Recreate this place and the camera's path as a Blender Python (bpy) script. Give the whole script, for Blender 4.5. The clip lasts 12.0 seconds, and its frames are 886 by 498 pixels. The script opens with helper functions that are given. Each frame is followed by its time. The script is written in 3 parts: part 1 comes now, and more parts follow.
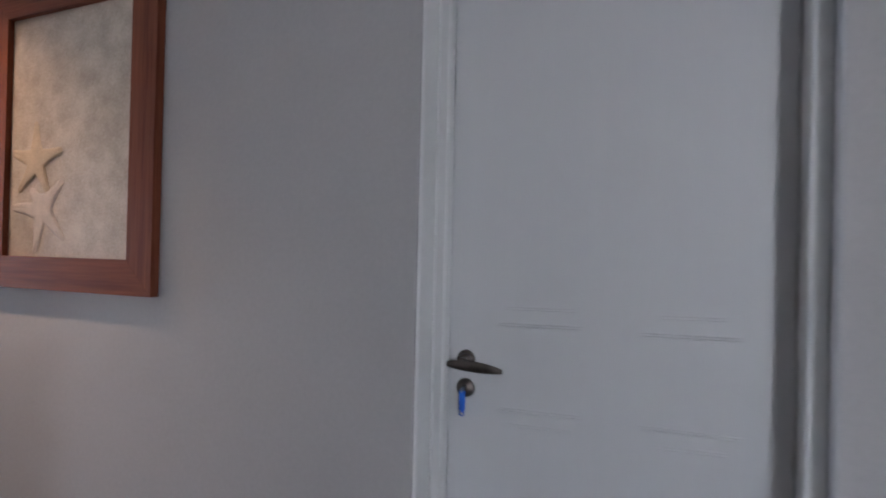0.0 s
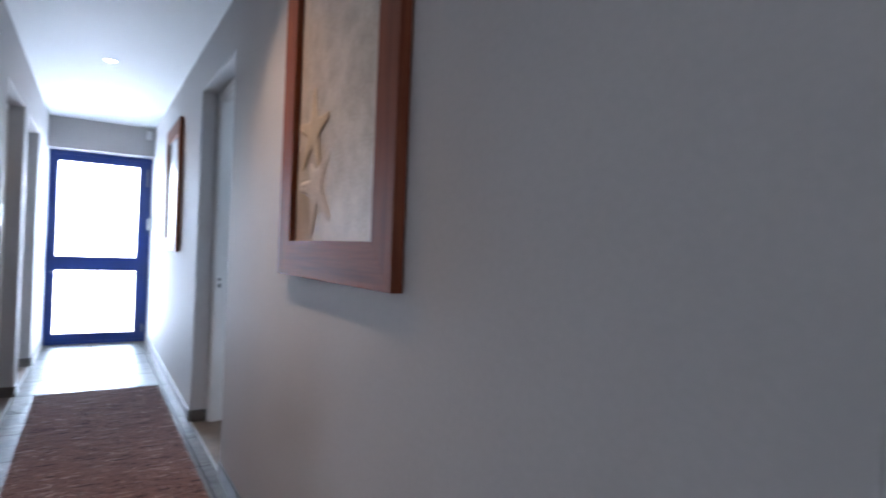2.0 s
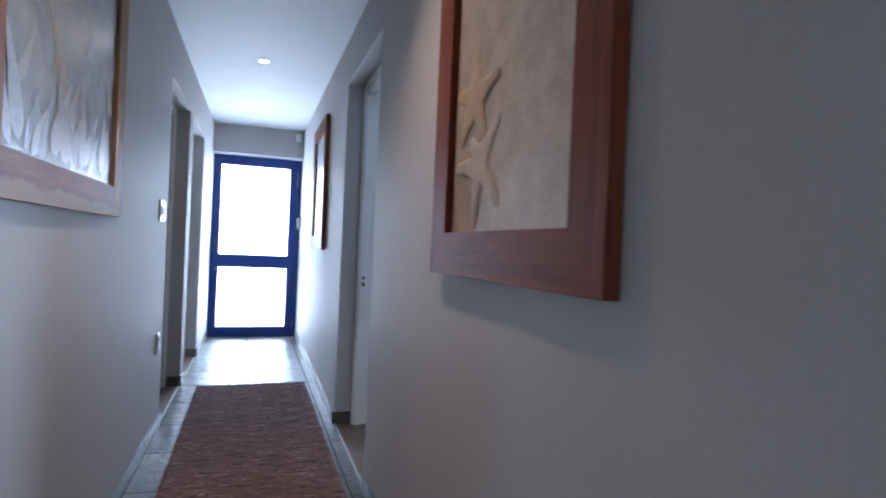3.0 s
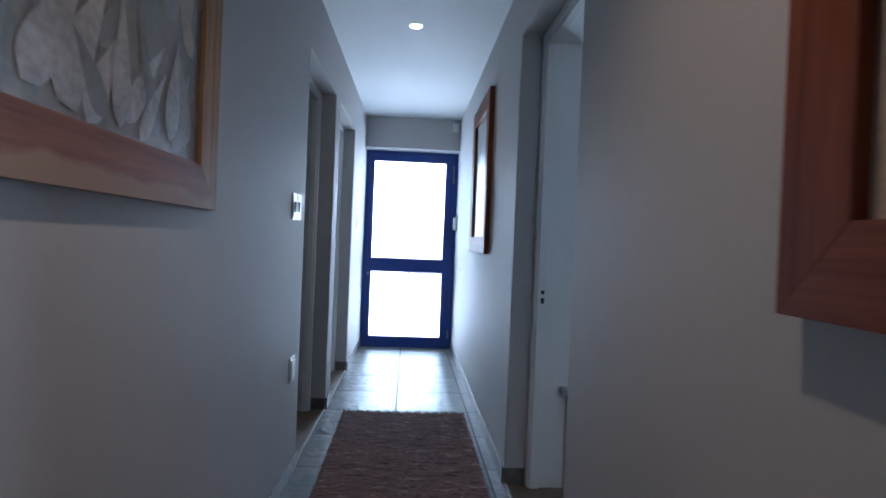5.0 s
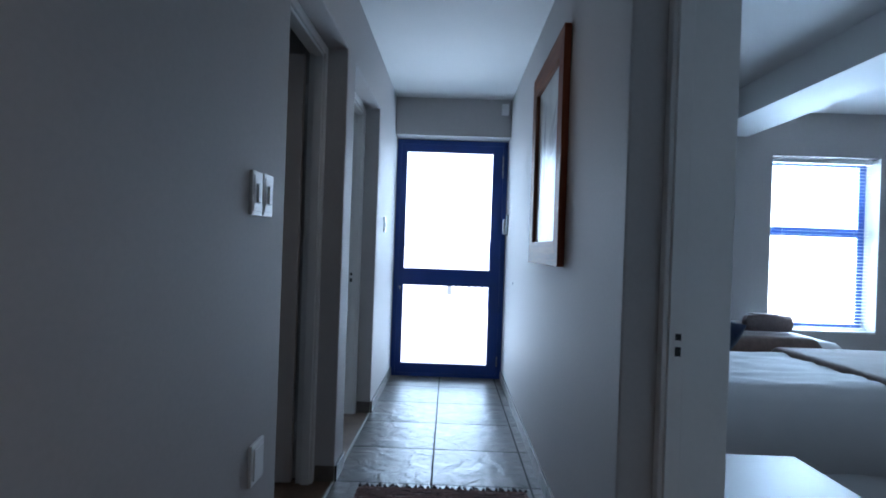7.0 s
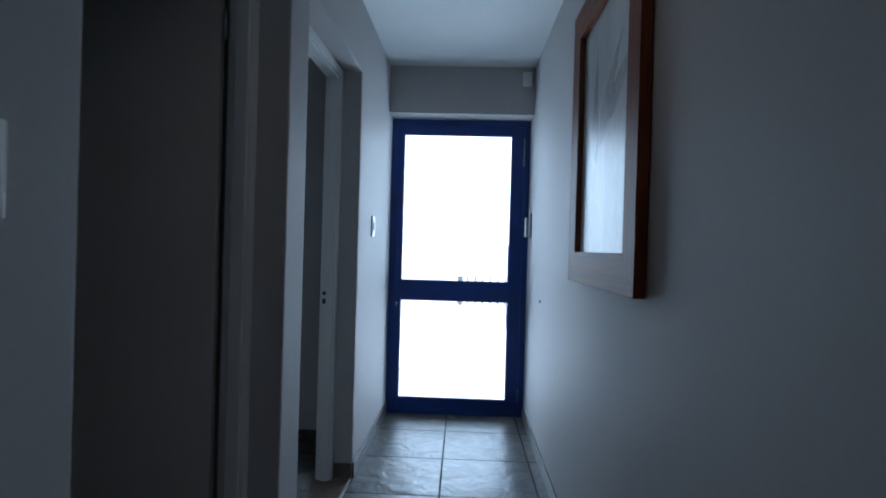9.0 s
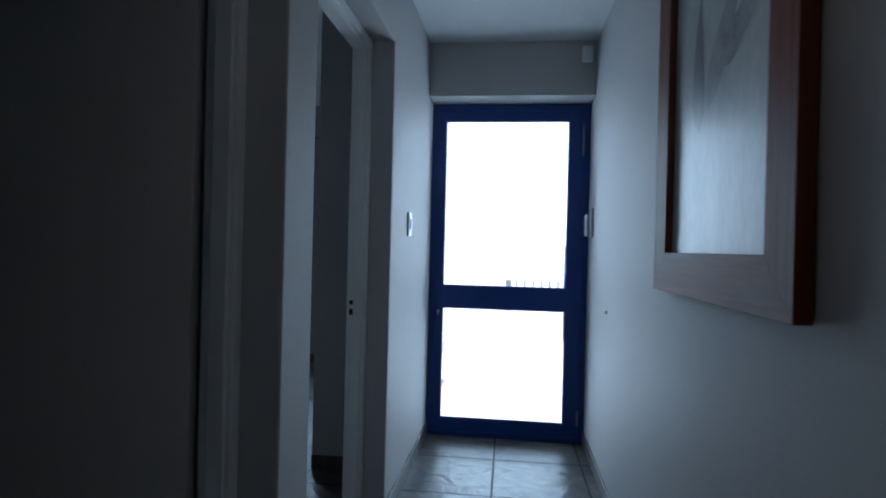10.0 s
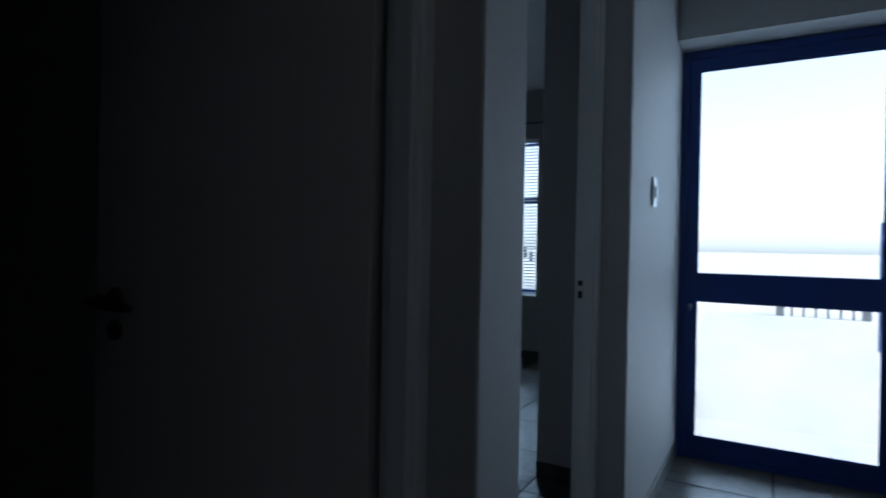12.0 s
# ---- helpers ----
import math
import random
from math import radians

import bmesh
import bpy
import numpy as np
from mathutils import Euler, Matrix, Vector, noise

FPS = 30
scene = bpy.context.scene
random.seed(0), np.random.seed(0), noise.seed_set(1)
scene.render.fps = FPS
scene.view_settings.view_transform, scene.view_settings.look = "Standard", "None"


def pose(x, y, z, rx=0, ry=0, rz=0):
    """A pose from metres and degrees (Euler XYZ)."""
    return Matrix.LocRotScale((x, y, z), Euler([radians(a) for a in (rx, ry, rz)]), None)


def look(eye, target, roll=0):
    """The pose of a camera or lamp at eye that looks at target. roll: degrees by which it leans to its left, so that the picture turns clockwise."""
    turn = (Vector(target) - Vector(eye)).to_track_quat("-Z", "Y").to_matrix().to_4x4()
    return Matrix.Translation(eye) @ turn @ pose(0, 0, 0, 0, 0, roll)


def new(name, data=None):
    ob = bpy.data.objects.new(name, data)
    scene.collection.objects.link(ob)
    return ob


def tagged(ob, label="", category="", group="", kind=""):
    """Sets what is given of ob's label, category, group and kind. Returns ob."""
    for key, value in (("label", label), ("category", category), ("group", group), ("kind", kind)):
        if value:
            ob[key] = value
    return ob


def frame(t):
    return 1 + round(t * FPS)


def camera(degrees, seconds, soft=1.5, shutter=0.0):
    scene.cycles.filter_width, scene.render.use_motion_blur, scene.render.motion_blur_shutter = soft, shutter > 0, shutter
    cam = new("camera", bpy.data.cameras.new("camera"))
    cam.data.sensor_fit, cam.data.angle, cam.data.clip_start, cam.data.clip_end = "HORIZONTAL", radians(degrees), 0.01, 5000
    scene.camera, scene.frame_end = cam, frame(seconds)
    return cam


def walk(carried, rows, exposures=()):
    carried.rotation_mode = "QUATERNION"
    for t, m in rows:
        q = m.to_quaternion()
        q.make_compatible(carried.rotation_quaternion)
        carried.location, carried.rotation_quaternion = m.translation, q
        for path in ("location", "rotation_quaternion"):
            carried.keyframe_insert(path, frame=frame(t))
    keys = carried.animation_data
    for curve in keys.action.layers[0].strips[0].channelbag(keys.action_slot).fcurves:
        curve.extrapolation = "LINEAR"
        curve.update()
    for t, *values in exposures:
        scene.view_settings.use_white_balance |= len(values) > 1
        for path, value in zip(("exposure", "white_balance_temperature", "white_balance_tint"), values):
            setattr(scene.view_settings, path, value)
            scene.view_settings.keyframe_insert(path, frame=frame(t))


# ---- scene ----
cam = camera(76.3, 12.0, soft=1.8, shutter=0.5)
PATH = [
    (0, (-0.806, 1.003, 1.221), (-1.593, 2.841, 1.238), 1.3),
    (0.5, (-0.894, 1.24, 1.191), (-1.887, 2.976, 1.228), 1.5),
    (1, (-0.987, 1.443, 1.179), (-2.177, 3.051, 1.211), 1.5),
    (1.5, (-1.098, 1.593, 1.18), (-2.541, 2.977, 1.205), 1.9),
    (2, (-1.213, 1.684, 1.161), (-2.908, 2.746, 1.172), 2.2),
    (2.5, (-1.403, 1.721, 1.144), (-3.231, 2.534, 1.145), 2.4),
    (3, (-1.583, 1.738, 1.136), (-3.477, 2.38, 1.133), 2.5),
    (3.5, (-1.774, 1.752, 1.136), (-3.722, 2.203, 1.125), 2.5),
    (3.7, (-1.867, 1.776, 1.14), (-3.831, 2.157, 1.127), 2.3),
    (5.3, (-2.666, 1.775, 1.137), (-4.664, 1.859, 1.12), 2.3),
    (5.5, (-2.794, 1.8, 1.138), (-4.793, 1.86, 1.124), 2.2),
    (6, (-3.045, 1.806, 1.147), (-5.045, 1.824, 1.136), 2.2),
    (6.5, (-3.321, 1.768, 1.15), (-5.321, 1.757, 1.145), 2.1),
    (7, (-3.551, 1.779, 1.146), (-5.551, 1.756, 1.143), 2.0),
    (9, (-4.537, 1.808, 1.2), (-6.536, 1.74, 1.192), 1.6),
    (9.5, (-4.756, 1.814, 1.196), (-6.752, 1.686, 1.19), 1.5),
    (10, (-4.999, 1.783, 1.194), (-6.986, 1.553, 1.189), 1.4),
    (10.5, (-5.161, 1.79, 1.175), (-7.133, 1.457, 1.171), 1.2),
    (11, (-5.275, 1.79, 1.145), (-7.202, 1.254, 1.144), 1.1),
    (11.5, (-5.347, 1.744, 1.1), (-7.183, 0.952, 1.1), 1.1),
    (12, (-5.39, 1.691, 1.069), (-7.123, 0.692, 1.061), 1.1),
]
EXPO = [(0.0, 3.72, 6250, 17), (1.5, 3.6, 6080, 16), (2.5, 3.25, 5750, 14), (3.5, 2.85, 5600, 13), (5.5, 2.15, 5450, 9), (7.0, 1.72, 5480, 8), (9.0, 1.1, 5470, 5), (10.5, 0.7, 5430, 3), (12.0, 0.12, 5350, 3)]
walk(cam, [(t, look(eye, target, roll)) for t, eye, target, roll in PATH], EXPO)

world = bpy.data.worlds.new("sky")
scene.world = world
world.use_nodes = True
wn = world.node_tree
sky = wn.nodes.new("ShaderNodeTexSky")
sky.sky_type = "NISHITA"
sky.sun_disc = False
sky.sun_elevation, sky.sun_rotation = radians(62.1), radians(10.9)
wn.nodes["Background"].inputs["Strength"].default_value = 0.15
haze = wn.nodes.new("ShaderNodeHueSaturation")
haze.inputs["Saturation"].default_value, haze.inputs["Value"].default_value = 0.3, 1.8
wn.links.new(sky.outputs[0], haze.inputs["Color"])
wn.links.new(haze.outputs[0], wn.nodes["Background"].inputs["Color"])

sun = new("sun", bpy.data.lights.new("sun", "SUN"))
sun.data.energy, sun.data.angle, sun.data.color = 4.0, radians(0.6), (1.0, 0.95, 0.88)
sun.matrix_world = look((1.0, 5.2, 10), (0, 0, 0))


def area(name, x, y, z, w, h, tx, ty, tz, power, color):
    lamp = new(name, bpy.data.lights.new(name, "AREA"))
    lamp.data.shape, lamp.data.size, lamp.data.size_y = "RECTANGLE", w, h
    lamp.data.energy, lamp.data.color = power, color
    lamp.matrix_world = look((x, y, z), (tx, ty, tz))
    return lamp


DAY = (0.62, 0.81, 1.0)
area("door_daylight", -8.72, 1.76, 1.05, 0.8, 1.9, 0, 1.76, 0.3, 11.5, DAY)
area("bedroom_daylight", -8.86, 5.05, 1.27, 0.8, 1.4, 0, 5.05, 1.0, 62, DAY)
area("study_daylight", -10.95, -0.82, 1.35, 1.1, 1.4, 0, -0.82, 1.2, 19, DAY)
area("hall_daylight", 1.85, -2.6, 1.55, 0.9, 1.0, 0.9, 5, 1.4, 3.5, (0.76, 0.88, 1.0))


def spot(x, y, z, power, color, cone=120):
    lamp = new("downlight_beam", bpy.data.lights.new("downlight_beam", "SPOT"))
    lamp.data.energy, lamp.data.color, lamp.data.spot_size, lamp.data.spot_blend = power, color, radians(cone), 0.9
    lamp.data.shadow_soft_size = 0.03
    lamp.matrix_world = look((x, y, z), (x, y + 0.001, 0))
    return lamp


WARM = (1.0, 0.72, 0.5)
CEIL = 2.43
spot(-5.87, 1.765, CEIL - 0.012, 1.0, WARM)
spot(-3.25, 1.765, CEIL - 0.012, 6.4, WARM, 116)

# ---- materials ----


def mat(name, color, rough=0.5, metal=0.0, var=0.06, scale=3.0, fine=60.0, bump=0.1, coat=0.0, coat_rough=0.05, spec=0.5, stretch=(1, 1, 1), other=None, sheen=0.0):
    """Procedural surface: two scales of colour variation, roughness variation and fine relief."""
    m = bpy.data.materials.new(name)
    m.use_nodes = True
    t = m.node_tree
    b = t.nodes["Principled BSDF"]
    co = t.nodes.new("ShaderNodeTexCoord")
    mp = t.nodes.new("ShaderNodeMapping")
    mp.inputs["Scale"].default_value = stretch
    t.links.new(co.outputs["Object"], mp.inputs["Vector"])
    n1, n2 = t.nodes.new("ShaderNodeTexNoise"), t.nodes.new("ShaderNodeTexNoise")
    n1.inputs["Scale"].default_value, n1.inputs["Detail"].default_value = scale, 4
    n2.inputs["Scale"].default_value, n2.inputs["Detail"].default_value = fine, 5
    for n in (n1, n2):
        t.links.new(mp.outputs[0], n.inputs["Vector"])
    mixn = t.nodes.new("ShaderNodeMath")
    mixn.operation = "MULTIPLY_ADD"
    t.links.new(n2.outputs["Fac"], mixn.inputs[0])
    mixn.inputs[1].default_value = 0.4
    half = t.nodes.new("ShaderNodeMath")
    half.operation = "MULTIPLY"
    half.inputs[1].default_value = 0.6
    t.links.new(n1.outputs["Fac"], half.inputs[0])
    t.links.new(half.outputs[0], mixn.inputs[2])
    ramp = t.nodes.new("ShaderNodeValToRGB")
    c0 = [max(0.0, c * (1 - var)) for c in color]
    c1 = other if other else [min(1.0, c * (1 + var)) for c in color]
    ramp.color_ramp.elements[0].position, ramp.color_ramp.elements[0].color = 0.35, (*c0, 1)
    ramp.color_ramp.elements[1].position, ramp.color_ramp.elements[1].color = 0.65, (*c1, 1)
    t.links.new(mixn.outputs[0], ramp.inputs[0])
    t.links.new(ramp.outputs[0], b.inputs["Base Color"])
    rr = t.nodes.new("ShaderNodeMapRange")
    rr.inputs["To Min"].default_value, rr.inputs["To Max"].default_value = max(0.02, rough * 0.8), min(1, rough * 1.2)
    t.links.new(n1.outputs["Fac"], rr.inputs["Value"])
    t.links.new(rr.outputs[0], b.inputs["Roughness"])
    b.inputs["Metallic"].default_value = metal
    b.inputs["Specular IOR Level"].default_value = spec
    b.inputs["Coat Weight"].default_value, b.inputs["Coat Roughness"].default_value = coat, coat_rough
    b.inputs["Sheen Weight"].default_value = sheen
    if bump:
        bp = t.nodes.new("ShaderNodeBump")
        bp.inputs["Strength"].default_value, bp.inputs["Distance"].default_value = bump, 0.004
        t.links.new(mixn.outputs[0], bp.inputs["Height"])
        t.links.new(bp.outputs[0], b.inputs["Normal"])
    return m


PAINT = mat("wall_paint", (0.44, 0.42, 0.41), 0.68, spec=0.3, var=0.05, scale=1.6, fine=70, bump=0.2)
CEILP = mat("ceiling_paint", (0.70, 0.70, 0.69), 0.7, var=0.02, bump=0.08)
# darker, warmer version of door_paint, for the open leaf alone
DOORB = mat("darker_warm_door_paint", (0.56, 0.51, 0.47), 0.55, var=0.03, scale=2, fine=40, bump=0.05, stretch=(14, 14, 0.7), spec=0.3)
DOORP = mat("door_paint", (0.64, 0.63, 0.63), 0.42, var=0.012, scale=2, fine=40, bump=0.05, stretch=(14, 14, 0.7))
GLOSSP = mat("gloss_paint", (0.70, 0.69, 0.67), 0.35, var=0.03, bump=0.05)
NAVY = mat("navy_powder_coat", (0.013, 0.042, 0.21), 0.4, var=0.15, scale=5, fine=200, bump=0.03)
STEEL = mat("brushed_steel", (0.5, 0.5, 0.5), 0.35, metal=1.0, var=0.1, bump=0.03)
BRONZE = mat("aged_bronze", (0.145, 0.12, 0.105), 0.42, metal=1.0, var=0.3, scale=20, bump=0.05)
BLUEP = mat("blue_plastic", (0.02, 0.13, 0.55), 0.35, var=0.05, bump=0.0)
WHITEP = mat("white_plastic", (0.75, 0.75, 0.74), 0.3, var=0.02, bump=0.0)
GREYP = mat("grey_plastic", (0.3, 0.31, 0.33), 0.35, var=0.05, bump=0.0)
# near black: the shade of slots and keyholes as colour, and the dark latches
DARK = mat("recess_shade_and_latch", (0.01, 0.01, 0.01), 0.6, var=0.1, bump=0.0)
WHITEC = mat("white_cotton", (0.78, 0.78, 0.79), 0.85, var=0.03, scale=6, fine=300, bump=0.2, sheen=0.2)
BROWNC = mat("brown_throw", (0.16, 0.105, 0.085), 0.9, var=0.25, scale=30, fine=400, bump=0.5, sheen=0.3)
TOWEL = mat("mauve_brown_towel", (0.32, 0.25, 0.24), 0.95, var=0.2, scale=60, fine=500, bump=0.7, sheen=0.4)
NAVYC = mat("navy_cushion", (0.012, 0.025, 0.07), 0.85, var=0.2, scale=40, fine=300, bump=0.3, sheen=0.2)
# white paint lowered to grey: the dim light on the table is in the colour
WHITEW = mat("dimmed_white_table_paint", (0.31, 0.31, 0.31), 0.5, var=0.03, bump=0.05)
SLATW = mat("blind_slat", (0.8, 0.8, 0.8), 0.4, var=0.02, bump=0.0)
GROUT = mat("grey_grout", (0.035, 0.034, 0.033), 0.85, var=0.25, scale=10, bump=0.3)
BROWNT = mat("brown_floor_tile", (0.13, 0.085, 0.06), 0.4, var=0.3, scale=6, fine=40, bump=0.15, other=(0.2, 0.14, 0.1))
PALEJ = mat("pale_mortar", (0.42, 0.41, 0.39), 0.8, var=0.15, scale=20, bump=0.2)
PAVE = mat("pale_paving", (0.52, 0.51, 0.50), 0.85, var=0.1, scale=2, bump=0.2)
TIMBER = mat("grey_fence_paint", (0.24, 0.25, 0.27), 0.6, var=0.1, bump=0.1)


def wood(name, c0, c1, axis):
    st = {"x": (0.6, 14, 14), "z": (14, 14, 0.6)}[axis]
    return mat(name, c0, 0.55, var=0.2, scale=2.2, fine=9, bump=0.25, stretch=st, other=c1, spec=0.1)


WOOD_V = wood("red_brown_wood_upright", (0.145, 0.038, 0.019), (0.235, 0.072, 0.036), "z")
WOOD_H = wood("red_brown_wood_rail", (0.145, 0.038, 0.019), (0.235, 0.072, 0.036), "x")
SAP_V = wood("pale_sapwood_upright", (0.25, 0.14, 0.075), (0.46, 0.29, 0.16), "z")
PALE_V = wood("weathered_brown_wood_upright", (0.14, 0.052, 0.03), (0.25, 0.105, 0.06), "z")
PALE_H = wood("weathered_brown_wood_rail", (0.165, 0.055, 0.027), (0.28, 0.105, 0.052), "x")


def sapwood_rail():
    """Red-brown rail with a wavering band of pale sapwood along its lower edge."""
    m = wood("sapwood_edged_rail", (0.16, 0.055, 0.03), (0.27, 0.115, 0.062), "x")
    t = m.node_tree
    b = t.nodes["Principled BSDF"]
    old = b.inputs["Base Color"].links[0].from_socket
    co, sep, nz = t.nodes.new("ShaderNodeTexCoord"), t.nodes.new("ShaderNodeSeparateXYZ"), t.nodes.new("ShaderNodeTexNoise")
    nz.inputs["Scale"].default_value, nz.inputs["Detail"].default_value = 5.0, 3
    t.links.new(co.outputs["Object"], sep.inputs[0])
    t.links.new(co.outputs["Object"], nz.inputs["Vector"])
    add, rng_ = t.nodes.new("ShaderNodeMath"), t.nodes.new("ShaderNodeMapRange")
    add.operation = "MULTIPLY_ADD"
    add.inputs[1].default_value = 0.11
    t.links.new(nz.outputs["Fac"], add.inputs[0])
    t.links.new(sep.outputs["Z"], add.inputs[2])
    rng_.inputs["From Min"].default_value, rng_.inputs["From Max"].default_value = 1.293, 1.307
    rng_.inputs["To Min"].default_value, rng_.inputs["To Max"].default_value = 1.0, 0.0
    t.links.new(add.outputs[0], rng_.inputs["Value"])
    mx = t.nodes.new("ShaderNodeMix")
    mx.data_type = "RGBA"
    pale = [k for k in mx.inputs if k.type == "RGBA"]
    pale[1].default_value = (0.29, 0.175, 0.1, 1)
    t.links.new(rng_.outputs[0], mx.inputs["Factor"])
    t.links.new(old, pale[0])
    t.links.new([k for k in mx.outputs if k.type == "RGBA"][0], b.inputs["Base Color"])
    return m


SAP_H = sapwood_rail()


def slate():
    m = mat("slate_tile", (0.050, 0.048, 0.047), 0.38, var=0.4, scale=3.5, fine=16, bump=0.0, other=(0.125, 0.108, 0.092), spec=0.6)
    t = m.node_tree
    b = t.nodes["Principled BSDF"]
    co = t.nodes.new("ShaderNodeTexCoord")
    info = t.nodes.new("ShaderNodeObjectInfo")
    add = t.nodes.new("ShaderNodeVectorMath")
    mul = t.nodes.new("ShaderNodeVectorMath")
    mul.operation = "SCALE"
    t.links.new(info.outputs["Random"], mul.inputs["Scale"])
    mul.inputs[0].default_value = (37, 19, 11)
    t.links.new(co.outputs["Object"], add.inputs[0])
    t.links.new(mul.outputs[0], add.inputs[1])
    for n in [n for n in t.nodes if n.type == "MAPPING"]:
        t.links.new(add.outputs[0], n.inputs["Vector"])
    v = t.nodes.new("ShaderNodeTexNoise")
    v.inputs["Scale"].default_value, v.inputs["Detail"].default_value, v.inputs["Distortion"].default_value = 8.0, 9, 1.0
    t.links.new(add.outputs[0], v.inputs["Vector"])
    # riven layers: quantised height
    st = t.nodes.new("ShaderNodeMath")
    st.operation = "MULTIPLY"
    st.inputs[1].default_value = 7.0
    fl = t.nodes.new("ShaderNodeMath")
    fl.operation = "FLOOR"
    mx = t.nodes.new("ShaderNodeMath")
    mx.operation = "MULTIPLY_ADD"
    mx.inputs[1].default_value = 0.16
    t.links.new(v.outputs["Fac"], st.inputs[0])
    t.links.new(st.outputs[0], fl.inputs[0])
    t.links.new(fl.outputs[0], mx.inputs[0])
    t.links.new(v.outputs["Fac"], mx.inputs[2])
    bp = t.nodes.new("ShaderNodeBump")
    bp.inputs["Strength"].default_value, bp.inputs["Distance"].default_value = 0.9, 0.010
    t.links.new(mx.outputs[0], bp.inputs["Height"])
    t.links.new(bp.outputs[0], b.inputs["Normal"])
    return m


SLATE = slate()


def rug_mat():
    m = mat("rag_rug_weave", (0.05, 0.022, 0.02), 0.95, var=0.3, scale=1.25, fine=7, bump=0.5, stretch=(70, 5, 1), sheen=0.1)
    ramp = [n for n in m.node_tree.nodes if n.type == "VALTORGB"][0].color_ramp
    for pos, col in ((0.40, (0.035, 0.022, 0.025)), (0.45, (0.12, 0.065, 0.06)), (0.495, (0.29, 0.16, 0.135)), (0.53, (0.11, 0.07, 0.072)), (0.565, (0.22, 0.12, 0.105)), (0.63, (0.55, 0.45, 0.43))):
        e = ramp.elements.new(pos)
        e.color = (*col, 1)
    ramp.elements.remove(ramp.elements[0])
    return m


RUG = rug_mat()
TASSEL = mat("dark_rug_yarn", (0.05, 0.035, 0.035), 0.95, var=0.4, scale=50, bump=0.3)


def print_mat(name, c0, c1, scale, rough=0.5, coat=0.0, stretch=(1, 1, 1), coat_rough=0.16):
    return mat(name, c0, rough, var=0.0, scale=scale, fine=scale * 12, bump=0.05, other=c1, coat=coat, coat_rough=coat_rough, stretch=stretch)


SAND = print_mat("sand_print", (0.37, 0.295, 0.225), (0.57, 0.485, 0.39), 13, coat=0.5)
STAR = mat("tan_starfish", (0.48, 0.375, 0.26), 0.7, var=0.12, scale=20, fine=120, bump=0.5)
STARP = mat("pinkish_white_starfish", (0.53, 0.455, 0.395), 0.7, var=0.12, scale=20, fine=120, bump=0.5)
LEAFART = print_mat("olive_grey_print", (0.07, 0.065, 0.065), (0.21, 0.185, 0.15), 4.0, coat=0.8, coat_rough=0.25)
PALEART = print_mat("pale_grey_print", (0.33, 0.33, 0.32), (0.52, 0.52, 0.50), 2.5, coat=0.45, stretch=(3, 1, 0.7), coat_rough=0.32)
PETAL = mat("petal_white_print", (0.26, 0.25, 0.25), 0.45, var=0.45, scale=9, bump=0.0, coat=0.5, coat_rough=0.3)
PETALD = mat("petal_grey_print", (0.12, 0.115, 0.12), 0.45, var=0.45, scale=9, bump=0.0, coat=0.5, coat_rough=0.3)


PETALB = mat("petal_beige_print", (0.19, 0.15, 0.095), 0.45, var=0.45, scale=9, bump=0.0, coat=0.5, coat_rough=0.3)


def glass_mat():
    m = bpy.data.materials.new("clear_glass")
    m.use_nodes = True
    t = m.node_tree
    t.nodes.remove(t.nodes["Principled BSDF"])
    tr, gl, mx = t.nodes.new("ShaderNodeBsdfTransparent"), t.nodes.new("ShaderNodeBsdfGlossy"), t.nodes.new("ShaderNodeMixShader")
    fr = t.nodes.new("ShaderNodeFresnel")
    fr.inputs["IOR"].default_value = 1.45
    gl.inputs["Roughness"].default_value = 0.02
    t.links.new(fr.outputs[0], mx.inputs[0])
    t.links.new(tr.outputs[0], mx.inputs[1])
    t.links.new(gl.outputs[0], mx.inputs[2])
    t.links.new(mx.outputs[0], t.nodes["Material Output"].inputs[0])
    return m


GLASS = glass_mat()
LAMPM = bpy.data.materials.new("lit_lamp")
LAMPM.use_nodes = True
LAMPM.node_tree.nodes["Principled BSDF"].inputs["Emission Color"].default_value = (1, 0.9, 0.78, 1)
LAMPM.node_tree.nodes["Principled BSDF"].inputs["Emission Strength"].default_value = 6

# ---- mesh helpers ----


def box(bm, x0, y0, z0, x1, y1, z1, bevel=0.0, seg=2):
    r = bmesh.ops.create_cube(bm, size=1.0)
    vs = r["verts"]
    for v in vs:
        v.co = Vector(((x0 + x1) / 2 + v.co.x * (x1 - x0), (y0 + y1) / 2 + v.co.y * (y1 - y0), (z0 + z1) / 2 + v.co.z * (z1 - z0)))
    if bevel:
        es = list({e for v in vs for e in v.link_edges})
        bmesh.ops.bevel(bm, geom=es, offset=bevel, segments=seg, affect="EDGES", profile=0.5)


def cyl(bm, m, r0, r1, depth, n=20):
    bmesh.ops.create_cone(bm, cap_ends=True, segments=n, radius1=r0, radius2=r1, depth=depth, matrix=m)


def link(name, bm, material, parent=None, label="", smooth=False):
    bmesh.ops.recalc_face_normals(bm, faces=bm.faces)
    me = bpy.data.meshes.new(name)
    bm.to_mesh(me)
    bm.free()
    me.materials.append(material)
    if smooth:
        for p in me.polygons:
            p.use_smooth = True
    ob = new(name, me)
    if parent:
        ob.parent = parent
    if label:
        ob["label"] = label
    return ob


def part(name, bm, material, parent, label="", smooth=False):
    return link(name, bm, material, parent, label, smooth)


def boxpart(name, dims, material, parent=None, bevel=0.002, label=""):
    bm = bmesh.new()
    box(bm, *dims, bevel=bevel)
    return link(name, bm, material, parent, label)


